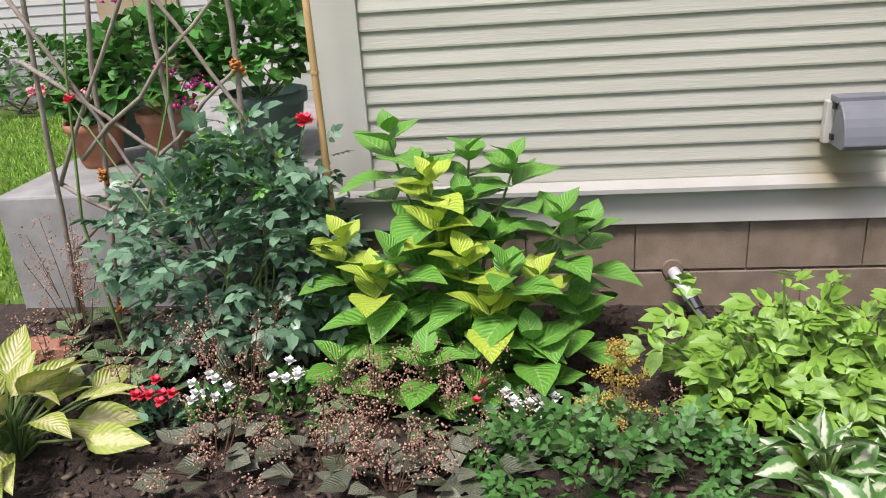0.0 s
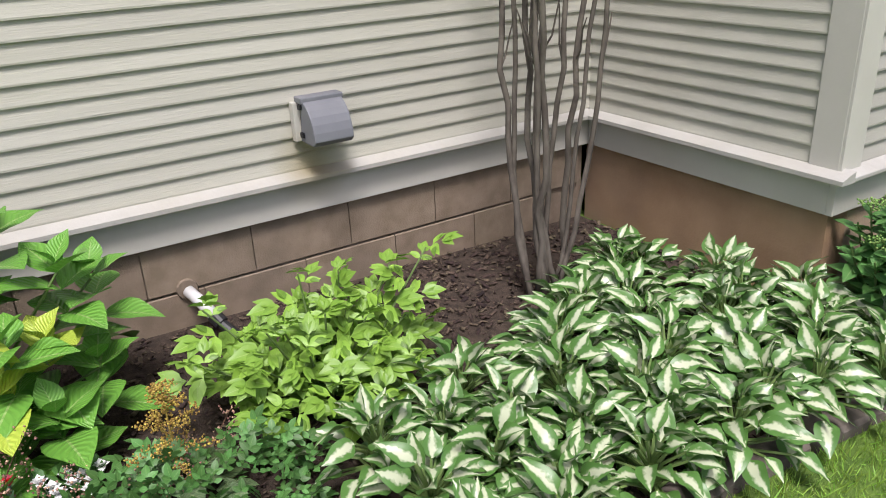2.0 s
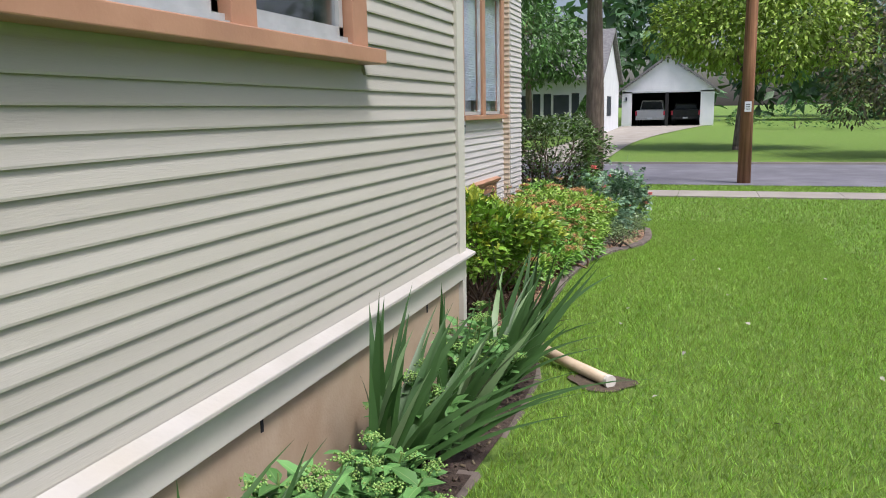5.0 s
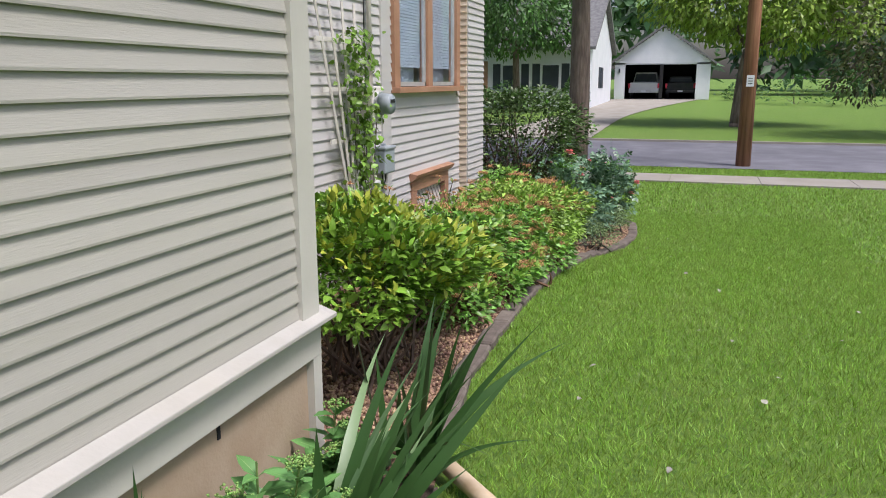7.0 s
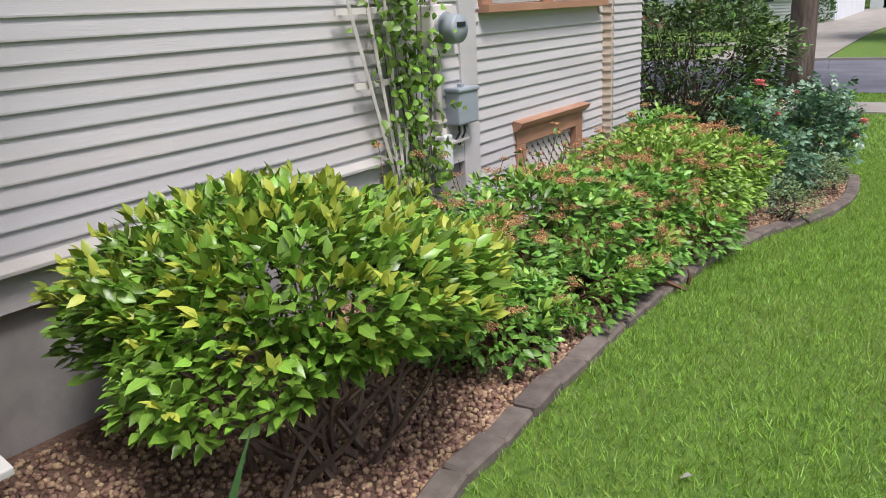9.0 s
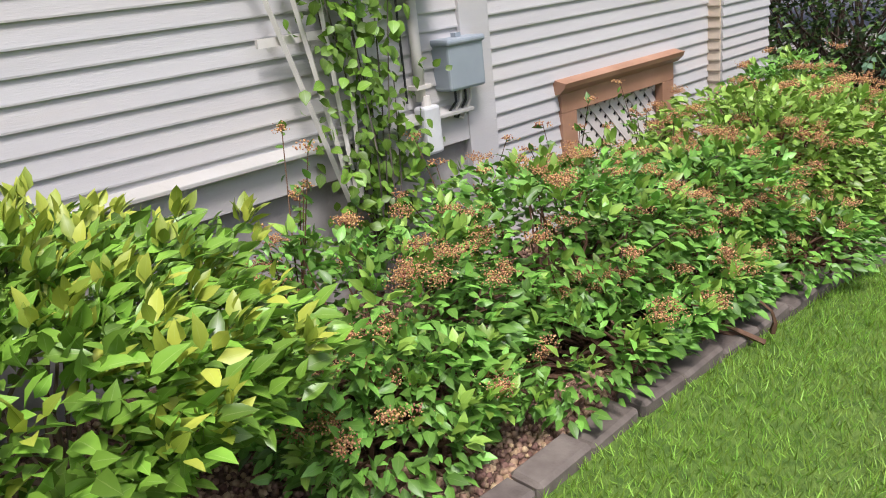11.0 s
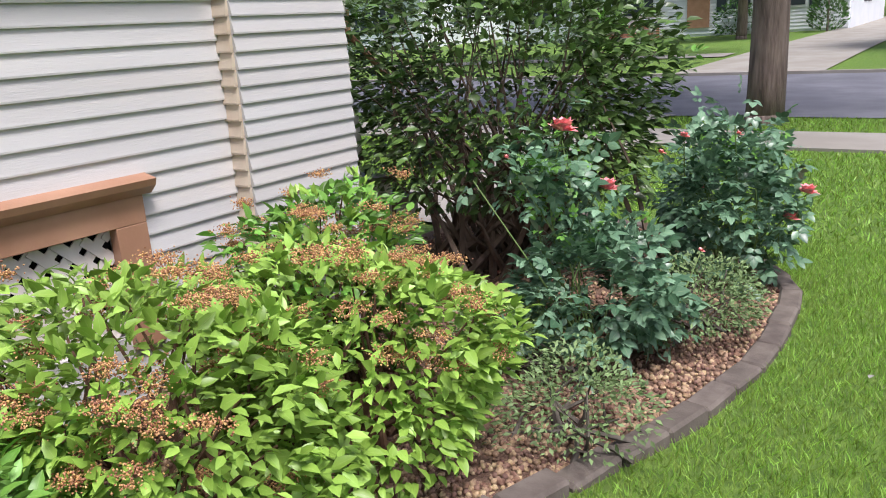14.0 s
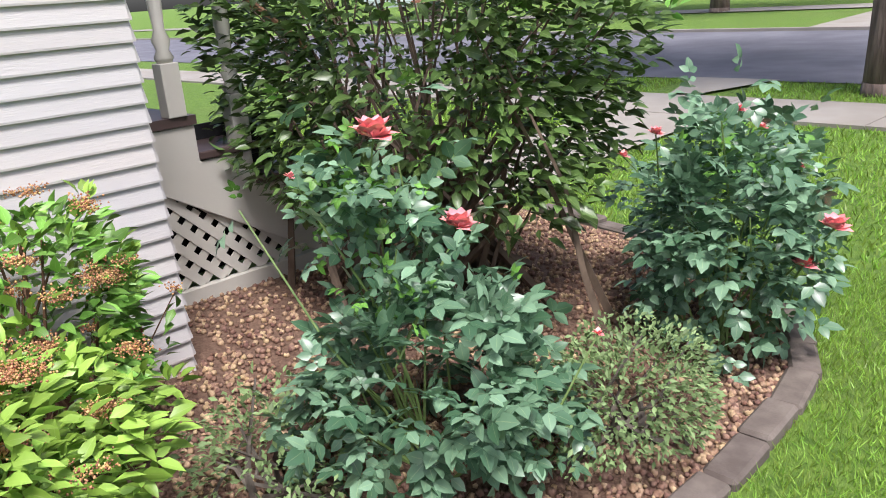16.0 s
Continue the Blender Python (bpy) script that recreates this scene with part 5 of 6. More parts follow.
def sedum(x, y, label, radius, height, stems, lean=0.1):
    t = thing("sedum", x, y, float(bed_z(x, y)), label, "plant", "sedums along the wall")
    pos, dirs, heads = [], [], []
    for k in range(stems):
        a, r = k * 2.399, radius * math.sqrt((k + 0.5) / stems)
        top = np.array([r * math.cos(a) + lean, r * math.sin(a), 1.2 * height * rng.uniform(0.7, 1.15) * (1 - 0.35 * (r / radius) ** 2)])
        root = top * [0.45, 0.45, 0]
        part("stem", Shape().tube([root, (root + top) / 2 + [0, 0, 0.02], top], 0.005, 0.003, 5), "greenstem", t)
        for f in np.linspace(0.2, 0.9, 7):
            b = rng.random() * 6.28
            for g in (0, 2.09, 4.19):
                pos.append(root + (top - root) * f)
                dirs.append((math.cos(b + g), math.sin(b + g), 0.5))
        if k % 5 < 3:
            heads.append(top + [0, 0, 0.01])
            for g in range(5):
                heads.append(top + [0.022 * math.cos(g * 1.26), 0.022 * math.sin(g * 1.26), 0.008])
    pos, dirs = np.array(pos), np.array(dirs) + rng.normal(0, 0.25, (len(dirs), 3))
    scatter("foliage", LEAF, pos, dirs, up_tilt(len(pos), 0.2), 0.095 * (0.65 + 0.55 * rng.random(len(pos))), "sedum", t)
    if heads:
        flower_cloud(t, heads, 0.012, 12, 0.0095, "sedum_fl", "inflorescence", 0.5, "pale green flower buds")
    return t


for sx, sy, sr, sh, n in ((0.2, 0.12, 0.27, 0.41, 40), (0.3, 0.4, 0.2, 0.35, 24), (0.2, 1.45, 0.22, 0.34, 28), (0.28, 1.75, 0.2, 0.3, 22), (0.14, 2.45, 0.18, 0.34, 16), (0.16, 3.2, 0.2, 0.36, 22), (0.06, 3.72, 0.12, 0.3, 9), (0.12, 0.8, 0.14, 0.34, 9)):
    sedum(sx, sy, "green sedum with pale bud clusters against the siding", sr, sh, n)


def iris(x, y, label, blades, length, lean, spread=0.5, material="iris", pale=0):
    """A fan of long sword leaves, each a part."""
    t = thing("iris", x, y, float(bed_z(x, y)), label, "plant", "irises along the wall")
    r = random.Random(int(100 * y) + 7)
    for k in range(blades):
        a = r.uniform(0, 6.28)
        tilt = r.uniform(0.03, 0.75) * (0.5 + spread)
        L = 1.25 * length * r.uniform(0.6, 1.1)
        side = Vector((0.55 * lean[0] + tilt * math.cos(a), lean[1] + tilt * math.sin(a), 1.0))
        side.x = abs(side.x + 0.12) - 0.12
        side.normalize()
        bend = r.uniform(0.05, 0.3) + (0.35 if tilt > 0.5 else 0)
        w = r.uniform(0.012, 0.02)
        root = Vector((r.uniform(-0.07, 0.07), r.uniform(-0.1, 0.1), 0))
        flat = Vector((side.y, -side.x, 0))
        flat = (flat.normalized() if flat.length > 0.05 else Vector((1, 0, 0))) * 0.8 + Vector((0.3, 0.5, 0))
        flat.normalize()
        v, f, uv = [], [], []
        for i in range(9):
            s = i / 8
            c = root + side * (L * s) + Vector((side.x, side.y, -0.35)) * (L * bend * s ** 2.6)
            c.z = max(c.z, 0.01 + 0.004 * k)
            ww = w * (1 - s ** 3.5) * (0.7 + 0.6 * math.sin(math.pi * min(s + 0.1, 1)))
            n = side.cross(flat).normalized() * 0.002 * (1 - s)
            for u in (-1, 0, 1):
                v.append(tuple(c + flat * ww * u + n * (1 - abs(u)) * 2))
                uv.append(((u + 1) / 2, s))
        for i in range(8):
            for j in (0, 1):
                q = i * 3 + j
                f.append((q, q + 1, q + 4, q + 3))
        part("blade", Shape().add(v, f, uv).mesh("blade", True), "iris_pale" if k < pale else material, t)
    return t


iris(0.12, 0.62, "dark green iris fan by the foundation", 11, 0.48, (0.1, 0.1), 0.3)
iris(0.25, 0.95, "iris clump with long dark sword leaves", 17, 0.55, (0.25, 0.05), 0.5, pale=3)
iris(0.22, 2.1, "iris clump with long dark sword leaves", 34, 0.64, (0.35, 0.15), 0.5, pale=4)
iris(0.3, 2.55, "iris clump arching over the lawn edge", 20, 0.62, (0.6, 0.1), 0.5, pale=4)
iris(0.3, 3.25, "iris clump arching over the lawn edge", 24, 0.62, (0.55, 0.25), 0.45, pale=3)
iris(0.3, 4.0, "iris clump at the end of the wall", 24, 0.6, (0.5, -0.05), 0.5)

# shrubs of the gravel bed
shrub("weigela", -0.38, 5.05, float(bed_z(-0.38, 5.05)), (0.58, 0.60, 0.31), (0, 0, 0.52), 6600, 0.062, LEAF, "weigela", "dense green shrub with yellow-tipped shoots and bare stems", "shrub", 46, "bare_branch", ("weigela_y", 420, 0.056), inner=0.55, low=-0.42, depth=0.3, spread=0.15, lumps=8, rise=0.4)
spireas = ((-0.5, 6.15, 0.42, 0.5, 0.46, 1500, 0), (-0.25, 6.0, 0.3, 0.35, 0.26, 700, 0), (-0.12, 6.75, 0.26, 0.5, 0.22, 800, 0), (-0.5, 7.0, 0.44, 0.55, 0.5, 1900, 0), (-0.34, 7.7, 0.52, 0.5, 0.46, 2200, 0), (-0.38, 8.4, 0.54, 0.5, 0.58, 2600, 1), (-0.26, 9.05, 0.54, 0.46, 0.56, 2600, 1), (-0.1, 7.25, 0.3, 0.4, 0.26, 900, 0), (0.0, 8.1, 0.24, 0.45, 0.24, 800, 0), (-0.72, 9.4, 0.34, 0.42, 0.62, 1500, 0))
for sx, sy, rx, ry, h, n, lime in spireas:
    z0 = float(bed_z(sx, sy))
    t, pts, d = shrub("spirea", sx, sy, z0, (rx, ry, h * 0.55), (0, 0, h * 0.62), int(n * 1.3), 0.054, LEAF, "spirea_y" if lime else "spirea", "spirea bush with rusty faded flower heads", "shrub", 36, "twig_red", ("spirea_y", 80, 0.055), "spirea row", 0.62, -0.7)
    top = pts[(d[:, 2] > 0.1)]
    k = top[rng.choice(len(top), max(16, n // 52))] * 1.03 + [0, 0, 0.05]
    heads = np.repeat(k, 4, axis=0) + rng.normal(0, 0.02, (len(k) * 4, 3)) * [1, 1, 0.3]
    flower_cloud(t, heads, 0.016, 46, 0.0062, "spirea_fl", "inflorescence", 0.45, "rusty brown faded flower heads")
for sx, sy, h in ((-0.75, 6.05, 0.75), (-0.85, 6.9, 0.62), (-0.8, 7.5, 0.7), (-0.55, 7.9, 0.62), (-0.9, 8.3, 0.68), (-0.6, 9.3, 0.5), (-0.85, 9.7, 0.42)):
    t = thing("spirea", sx, sy, float(bed_z(sx, sy)), "tall thin spirea shoots with rusty flower heads", "shrub", "spirea row")
    st, pos, heads = Shape(), [], []
    for k in range(5):
        top = np.array([rng.normal(0, 0.12), rng.normal(0, 0.14), h * rng.uniform(0.8, 1.1)])
        part("stem", Shape().tube([(0, 0, 0), top * [0.4, 0.4, 0.55], top], 0.004, 0.002, 4), "twig_red", t)
        pos += [top * [0.3 + 0.7 * f, 0.3 + 0.7 * f, f] for f in np.linspace(0.35, 0.97, 14)]
        heads += [top + rng.normal(0, 0.016, 3) * [1, 1, 0.3] for _ in range(4)]
    pos = np.array(pos)
    scatter("foliage", LEAF, pos, rand_dirs(len(pos)) + [0, 0, 0.4], up_tilt(len(pos)), 0.05 * (0.7 + 0.5 * rng.random(len(pos))), "spirea", t)
    flower_cloud(t, heads, 0.011, 12, 0.008, "spirea_fl", "inflorescence", 0.45, "rusty brown faded flower heads")
for sx, sy, rx, n in ((0.22, 9.55, 0.26, 700), (0.22, 10.72, 0.33, 1600), (-0.25, 9.85, 0.25, 500)):
    shrub("low_shrub", sx, sy, float(bed_z(sx, sy)), (rx, rx * 1.1, 0.19), (0, 0, 0.12), int(n * 1.9), 0.027, LEAF_SMALL, "grey_l", "low grey-green shrub spreading over the gravel", "shrub", 16, "twig", None, "low shrubs", 0.35, -0.2)
BX, BY = -1.02, 11.12
shrub("tall_bush", BX, BY, float(bed_z(BX, BY)), (0.95, 0.6, 0.62), (0, 0, 1.0), 8200, 0.066, LEAF, "bush", "tall clipped dark green bush with bare inner branches", "shrub", 90, "bare_branch", ("rose_y", 50, 0.045), "", 0.6, -0.85, 10, 0.2, 0.15, 0.022, 0.24, True)

# trellis with its vine
tre = thing("trellis", DX + 0.09, 6.5, 0.0, "pale wooden fan trellis leaning on the siding", "trellis")
for k in range(4):
    part("upright", Shape().tube([(0.02, 0.05 + 0.02 * k, 0.35), (-0.03, -0.36 + 0.2 * k, 1.9)], 0.011, 0.011, 4), "conduit", tre)
for z, a, b in ((0.95, -0.2, 0.2), (1.3, -0.3, 0.28), (1.62, -0.38, 0.34)):
    part("crossbar", Shape().box(-0.03, -0.015, a, b, z, z + 0.03), "conduit", tre)
vin = thing("climbing_vine", DX + 0.10, 6.68, float(bed_z(-1.08, 6.62)), "climbing vine with yellow-green leaves on the trellis", "vine")
zz = rng.random(900) ** 1.1 * 1.5 + 0.35
vp = np.stack([rng.normal(0.03, 0.05, 900), rng.normal(0, 0.12, 900) - 0.06 * (zz - 0.9), zz], -1)
scatter("foliage", LEAF_WIDE, vp, rand_dirs(900) + [0.6, 0, -0.5], up_tilt(900, 0.5) + [1.2, 0, 0], 0.052 * (0.6 + 0.7 * rng.random(900)), "vine", vin)
part("branchwork", stems_to(vp[rng.choice(900, 12)], (0, 0, 0), 0.006, 0.003, 0.03), "twig", vin)

# ---- stoop, pots and cane trellis ----
stoop = setting("stoop", Shape().box(-3.4, -1.26, -4.5, -3.13, -0.2, 0.585), "stoop", "grey weathered concrete stoop", "stoop", bevel=0.012)


def potted(x, y, z, r, h, pot_mat, label, leaf_r, leaves, blooms, bloom_mat):
    t = thing("flower_pot", x, y, z, label, "flower pot", "pots on the stoop")
    part("pot", Shape().lathe((0, 0, 0), [(r * 0.62, 0), (r * 0.7, 0.02), (r * 0.93, h * 0.8), (r * 1.02, h * 0.82), (r * 1.04, h), (r * 0.93, h), (r * 0.9, h * 0.88)], 24), pot_mat, t, smooth=True)
    if blooms is None:
        return t
    p, d = bump_shell(leaves * 2, (leaf_r, leaf_r, leaf_r * 0.85), 0.5, low=-0.3)
    p = p + [0, 0, h + leaf_r * 0.6]
    scatter("geranium", LEAF_ROUND, p, d + rng.normal(0, 0.4, p.shape), up_tilt(len(p), 0.4) + d * 0.5, 0.065 * (0.7 + 0.6 * rng.random(len(p))), "geranium", t)
    part("branchwork", stems_to(p[rng.choice(len(p), 10)], (0, 0, h * 0.85), 0.005, 0.003, 0.03), "greenstem", t)
    for at in blooms:
        flower_cloud(t, [at], 0.022, 30, 0.022, bloom_mat, "bloom", 0.7)
    return t


SZ = 0.585
potted(-1.72, -4.28, SZ, 0.125, 0.2, "terracotta", "terracotta pot with a small green plant", 0.13, 110, [(0.1, -0.16, 0.36), (0.12, 0.05, 0.33)], "coral_fl")
potted(-2.1, -4.62 + 0.25, SZ, 0.13, 0.22, "greenpot", "dark plastic pot behind the terracotta pots", 0.12, 60, [(0, 0, 0.4)], "coral_fl")
potted(-1.78, -3.97, SZ, 0.13, 0.22, "terracotta", "terracotta pot with a leafy pink geranium", 0.27, 330, [(0.22, 0.2, 0.28), (0.05, -0.1, 0.72), (0.24, 0.15, 0.42)], "pink_fl")
potted(-1.78, -3.52, SZ, 0.18, 0.28, "greenpot", "large green pot with a leafy geranium", 0.25, 300, [(-0.3, 0.1, 0.75), (0.2, -0.2, 0.35)], "pink_fl")
can = thing("cane_trellis", -1.0, -3.6, 0.09, "rustic lattice of tied canes for the roses", "trellis")
lines = [((-0.05, -0.52, 0.0), (0.0, -0.38, 1.5)), ((0.0, -0.34, 0.0), (0.0, -0.14, 1.5)), ((0.0, 0.04, 0.3), (0.0, 0.02, 1.5)), ((0.0, 0.26, 0.4), (0.0, 0.30, 1.5)),
         ((0.02, -0.45, 1.05), (0.02, 0.3, 0.45)), ((0.02, -0.42, 0.62), (0.02, 0.12, 1.5)), ((0.02, -0.1, 1.45), (0.02, 0.5, 0.5)), ((0.02, -0.44, 1.25), (0.02, 0.02, 0.4)), ((0.02, -0.3, 0.7), (0.02, 0.4, 1.35)), ((0.02, -0.44, 0.35), (0.02, 0.28, 0.98)), ((0.02, -0.4, 0.62), (0.02, 0.15, 0.25))]
for a, b in lines:
    a, b = np.array(a), np.array(b)
    ks = np.linspace(0, 1, 7)
    part("cane", Shape().tube([a + (b - a) * k + rng.normal(0, 0.006, 3) for k in ks], 0.011 if a[0] <= 0 else 0.008, 0.009 if a[0] <= 0 else 0.006, 6), "cane", can, smooth=True)
part("bamboo_pole", Shape().tube([(-0.02, 0.53, 0.0), (-0.02, 0.53, 0.5), (-0.02, 0.53, 1.0), (-0.02, 0.53, 1.55)], 0.014, 0.012, 8), "bamboo", can, "yellow bamboo pole", smooth=True)
for z in (0.3, 0.62, 0.95, 1.3):
    part("node", Shape().tube([(-0.02, 0.53, z - 0.004), (-0.02, 0.53, z + 0.004)], 0.0155, 0.0155, 8), "bamboo", can)
for at in ((0.01, 0.29, 0.99), (0.01, -0.25, 0.64), (0.01, 0.01, 0.44), (0.01, -0.3, 0.14)):
    flower_cloud(can, [at], 0.009, 34, 0.016, "tie", "twine_tie", 1.4, "orange twine tie")
part("rose_cane", Shape().tube([(0.05, -0.3, 0), (0.06, -0.34, 0.5), (0.04, -0.28, 1.0), (0.0, -0.2, 1.45)], 0.007, 0.004, 6), "greenstem", can)
part("rose_cane", Shape().tube([(0.05, -0.25, 0), (0.08, -0.1, 0.5), (0.04, 0.05, 0.9), (0.0, 0.12, 1.4)], 0.006, 0.003, 6), "greenstem", can)
part("brick", Shape().box(-0.05, 0.05, -0.1, 0.1, 0, 0.06), "brick", tagged(thing("loose_brick", -0.85, -4.12, 0.1, "loose red brick lying in the bed", "brick")), bevel=0.004)
# the wing behind the stoop
wing = setting("wall_wing", Shape().box(-6.6, -6.4, -11, -3.0, -0.2, TOP), "paint_d", "cream clapboard wing behind the stoop", "wall")
door = setting("door_1", Shape().box(-6.4, -6.34, -6.75, -5.9, 0.45, 2.5), "found_c", "tan panelled back door", "door")
for y in (-6.65, -6.25):
    for z in (0.55, 1.3):
        part("panel", Shape().box(-6.345, -6.33, y, y + 0.3, z, z + 0.6), "found_c", door, bevel=0.004)
wl = setting("window_4", Shape().box(-6.4, -6.34, -5.3, -4.4, 0.9, 1.9), "paint_d", "dark wing window with a pale frame", "window")
part("pane", Shape().box(-6.345, -6.33, -5.2, -4.5, 1.0, 1.8), "dark", wl)
shrub("hedge_plant", -5.9, -7.4, 0.1, (0.5, 1.3, 0.4), (0, 0, 0.35), 900, 0.12, LEAF, "geranium", "leafy green plants below the wing wall", "shrub", 12)

# ---- porch steps ----
PX = -1.75
porch = setting("porch_floor", Shape().box(-4.2, PX + 0.03, 10.06, 10.5, 0.45, 0.49), "tread", "dark painted porch floor", "porch")
steps = thing("porch_steps", PX, 10.4, -0.3, "cream porch stairs with dark treads", "stairs")
for k in range(3):
    y0, zt = 10.53 + 0.25 * k, 0.325 - 0.165 * k
    part("tread", Shape().box(-1.6, 0.03, y0 - 10.44, y0 - 10.4 + 0.24, zt + 0.27, zt + 0.305), "tread", steps, "dark painted tread", bevel=0.006)
    part("riser", Shape().box(-1.6, 0.0, y0 - 10.4 + 0.2, y0 - 10.4 + 0.215, zt + 0.10, zt + 0.27), "trim", steps)
part("stringer", Shape().prism([(-0.33, 0.745), (0.09, 0.745), (0.09, 0.59), (0.34, 0.59), (0.34, 0.425), (0.59, 0.425), (0.59, 0.26), (0.84, 0.26), (0.84, 0.02), (0.72, -0.02), (-0.33, 0.62)], "x", -0.02, 0.02), "trim", steps, bevel=0.003)
part("base_board", Shape().box(-0.02, 0.03, -0.33, 0.7, -0.06, 0.04), "trim", steps)
lat = thing("porch_lattice", PX, 10.4, -0.3, "cream diagonal lattice under the porch stairs", "lattice")
lattice_panel(lat, -0.01, -0.33, 0.68, lambda y: 0.03, lambda y: 0.44 - 0.58 * y, 0.1, 0.028, "trim")
# added near-black sheet in place of the shade under the stairs
part("shade_sheet", Shape().box(-0.3, -0.28, -0.35, 0.62, 0.0, 0.7), "dark", lat)
for k, (py, pz) in enumerate(((10.42, 0.49), (10.7, 0.33))):
    po = thing("railing_post", PX + 0.0, py, pz, "cream turned railing post on the porch steps", "railing post", "porch posts")
    part("base", Shape().box(-0.04, 0.04, -0.04, 0.04, 0, 0.22), "trim", po, bevel=0.004)
    part("turning", Shape().lathe((0, 0, 0.22), [(0.03, 0), (0.04, 0.02), (0.026, 0.05), (0.038, 0.09), (0.022, 0.13), (0.034, 0.3), (0.022, 0.5), (0.04, 0.53), (0.04, 0.75)], 12), "trim", po, smooth=True)
rail = thing("handrail", PX, 10.37, 1.2, "brown wooden handrail of the porch steps", "handrail")
part("rail", Shape().tube([(0, -0.3, 0.12), (0, 0.0, 0.12), (0, 0.75, -0.5)], 0.018, 0.018, 8), "brown", rail)

# ---- drain spout on the lawn ----
sp = thing("downspout_end", 0.55, 3.95, float(ground_z(3.95)), "tan downspout pipe lying at the lawn edge", "downspout")
part("pipe", Shape().tube([(-0.25, 0.18, 0.1), (0.0, 0.0, 0.05), (0.3, -0.28, 0.045)], 0.032, 0.032, 12), "spout", sp, smooth=True)
part("mouth", Shape().tube([(0.285, -0.266, 0.045), (0.303, -0.283, 0.045)], 0.035, 0.035, 12), "conduit", sp)
ring = Shape()
ring.add([(0.80 + 0.17 * math.cos(a) * (1 + 0.25 * math.sin(3 * a)), 3.72 + 0.14 * math.sin(a), float(ground_z(3.72)) + 0.012) for a in np.linspace(0, 6.1, 22)], [tuple(range(22))])
setting("dirt_patch", ring, "dirt", "bare dirt patch under the spout", "dirt")

# ---- street side ----
def limb(s, a, b, r0, r1, sides=6, sag=0.1):
    a, b = np.array(a, float), np.array(b, float)
    L = np.linalg.norm(b - a)
    s.tube([a + (b - a) * k + rng.normal(0, 0.03 * L, 3) * (0 < k < 1) + [0, 0, sag * L * k * (1 - k)] for k in np.linspace(0, 1, 6)], r0, r1, sides)


def tree(name, x, y, label, trunk_r, trunk_h, clumps, leaves, size, material, lean=(0, 0), flare=1.2):
    """clumps: (x, y, z, rx, rz) of the crown about the foot of the trunk."""
    z = float(ground_z(y))
    t = thing(name, x, y, z, label, "tree")
    tr = Shape()
    pts = [(lean[0] * k * k + 0.02 * math.sin(5 * k), lean[1] * k, trunk_h * k) for k in np.linspace(0, 1, 9)]
    tr.tube([(0, 0, -0.1), (0, 0, 0.12)], trunk_r * flare, trunk_r * 1.1, 14)
    tr.tube(pts, trunk_r * 1.1, trunk_r * 0.75, 14)
    part("trunk", tr, "bark", t, smooth=True)
    lb = Shape()
    ps, ds = [], []
    total = sum(c[3] ** 2 for c in clumps)
    for cx, cy, cz, rx, rz in clumps:
        limb(lb, pts[-1] if cz > trunk_h * 0.7 else pts[5], (cx, cy, cz), trunk_r * 0.35, trunk_r * 0.08)
        for _ in range(4):
            e = np.array([cx, cy, cz]) + rand_dirs(1)[0] * [rx, rx, rz] * 0.8
            limb(lb, (cx, cy, cz), e, trunk_r * 0.1, trunk_r * 0.03, 4)
        n = int(leaves * rx ** 2 / total)
        p, d = bump_shell(n, (rx, rx, rz), 0.45, 6, -1.0, 0.3)
        ps.append(p + [cx, cy, cz])
        ds.append(d)
    part("limbs", lb, "bark", t)
    p, d = np.concatenate(ps), np.concatenate(ds)
    scatter("crown", LEAF_SMALL, p, d + rng.normal(0, 0.7, p.shape) + [0, 0, -0.4], up_tilt(len(p), 0.5), size * (0.6 + 0.8 * rng.random(len(p))), material, t)
    return t


tree("street_tree", -1.12, 17.2, "large street tree with deeply furrowed bark", 0.2, 4.6, ((-2.2, 0.4, 5.0, 1.9, 1.2), (-0.4, 0.2, 6.3, 2.4, 1.5), (1.6, -0.3, 6.2, 1.8, 1.2), (-3.8, 1.5, 5.6, 1.8, 1.4), (0.5, 1.5, 7.2, 2.2, 1.5)), 9000, 0.2, "tree_l")
tree("lawn_tree", 2.3, 30.5, "yellow-green tree on the lawn across the street", 0.16, 2.6, ((-0.6, 0, 4.2, 1.9, 1.6), (1.6, 0, 4.4, 2.0, 1.7), (0.3, 0.6, 6.2, 2.3, 1.8), (3.1, 0.3, 3.9, 1.4, 1.1), (-2.0, 0.2, 4.6, 1.3, 1.1)), 15000, 0.22, "tree_y", (0.25, 0))
tree("ornamental_tree", 9.2, 27.0, "ornamental tree with purple-green drooping branches", 0.14, 2.0, ((-2.6, 0, 2.8, 1.8, 1.5), (-0.5, 0.5, 3.6, 2.2, 1.6), (-3.6, 0.2, 1.9, 1.0, 0.8), (-1.6, -0.4, 5.0, 2.0, 1.3), (1.5, 0, 3.2, 2.0, 1.6)), 9000, 0.17, "tree_p")
tree("far_lawn_tree", -9.2, 29.5, "dark trunked tree on the far lawn", 0.24, 4.0, ((-0.5, 0, 5.2, 2.6, 1.6), (1.8, 0, 5.4, 2.4, 1.5), (-2.5, 0.5, 5.0, 2.2, 1.4), (3.8, 0.8, 4.6, 1.6, 1.2)), 8000, 0.24, "tree_l")
tree("far_lawn_tree", -22.0, 31.0, "dark trunked tree on the far lawn", 0.24, 4.0, ((-0.5, 0, 5.2, 2.6, 1.6), (1.8, 0, 5.4, 2.4, 1.5)), 5000, 0.26, "tree_l")
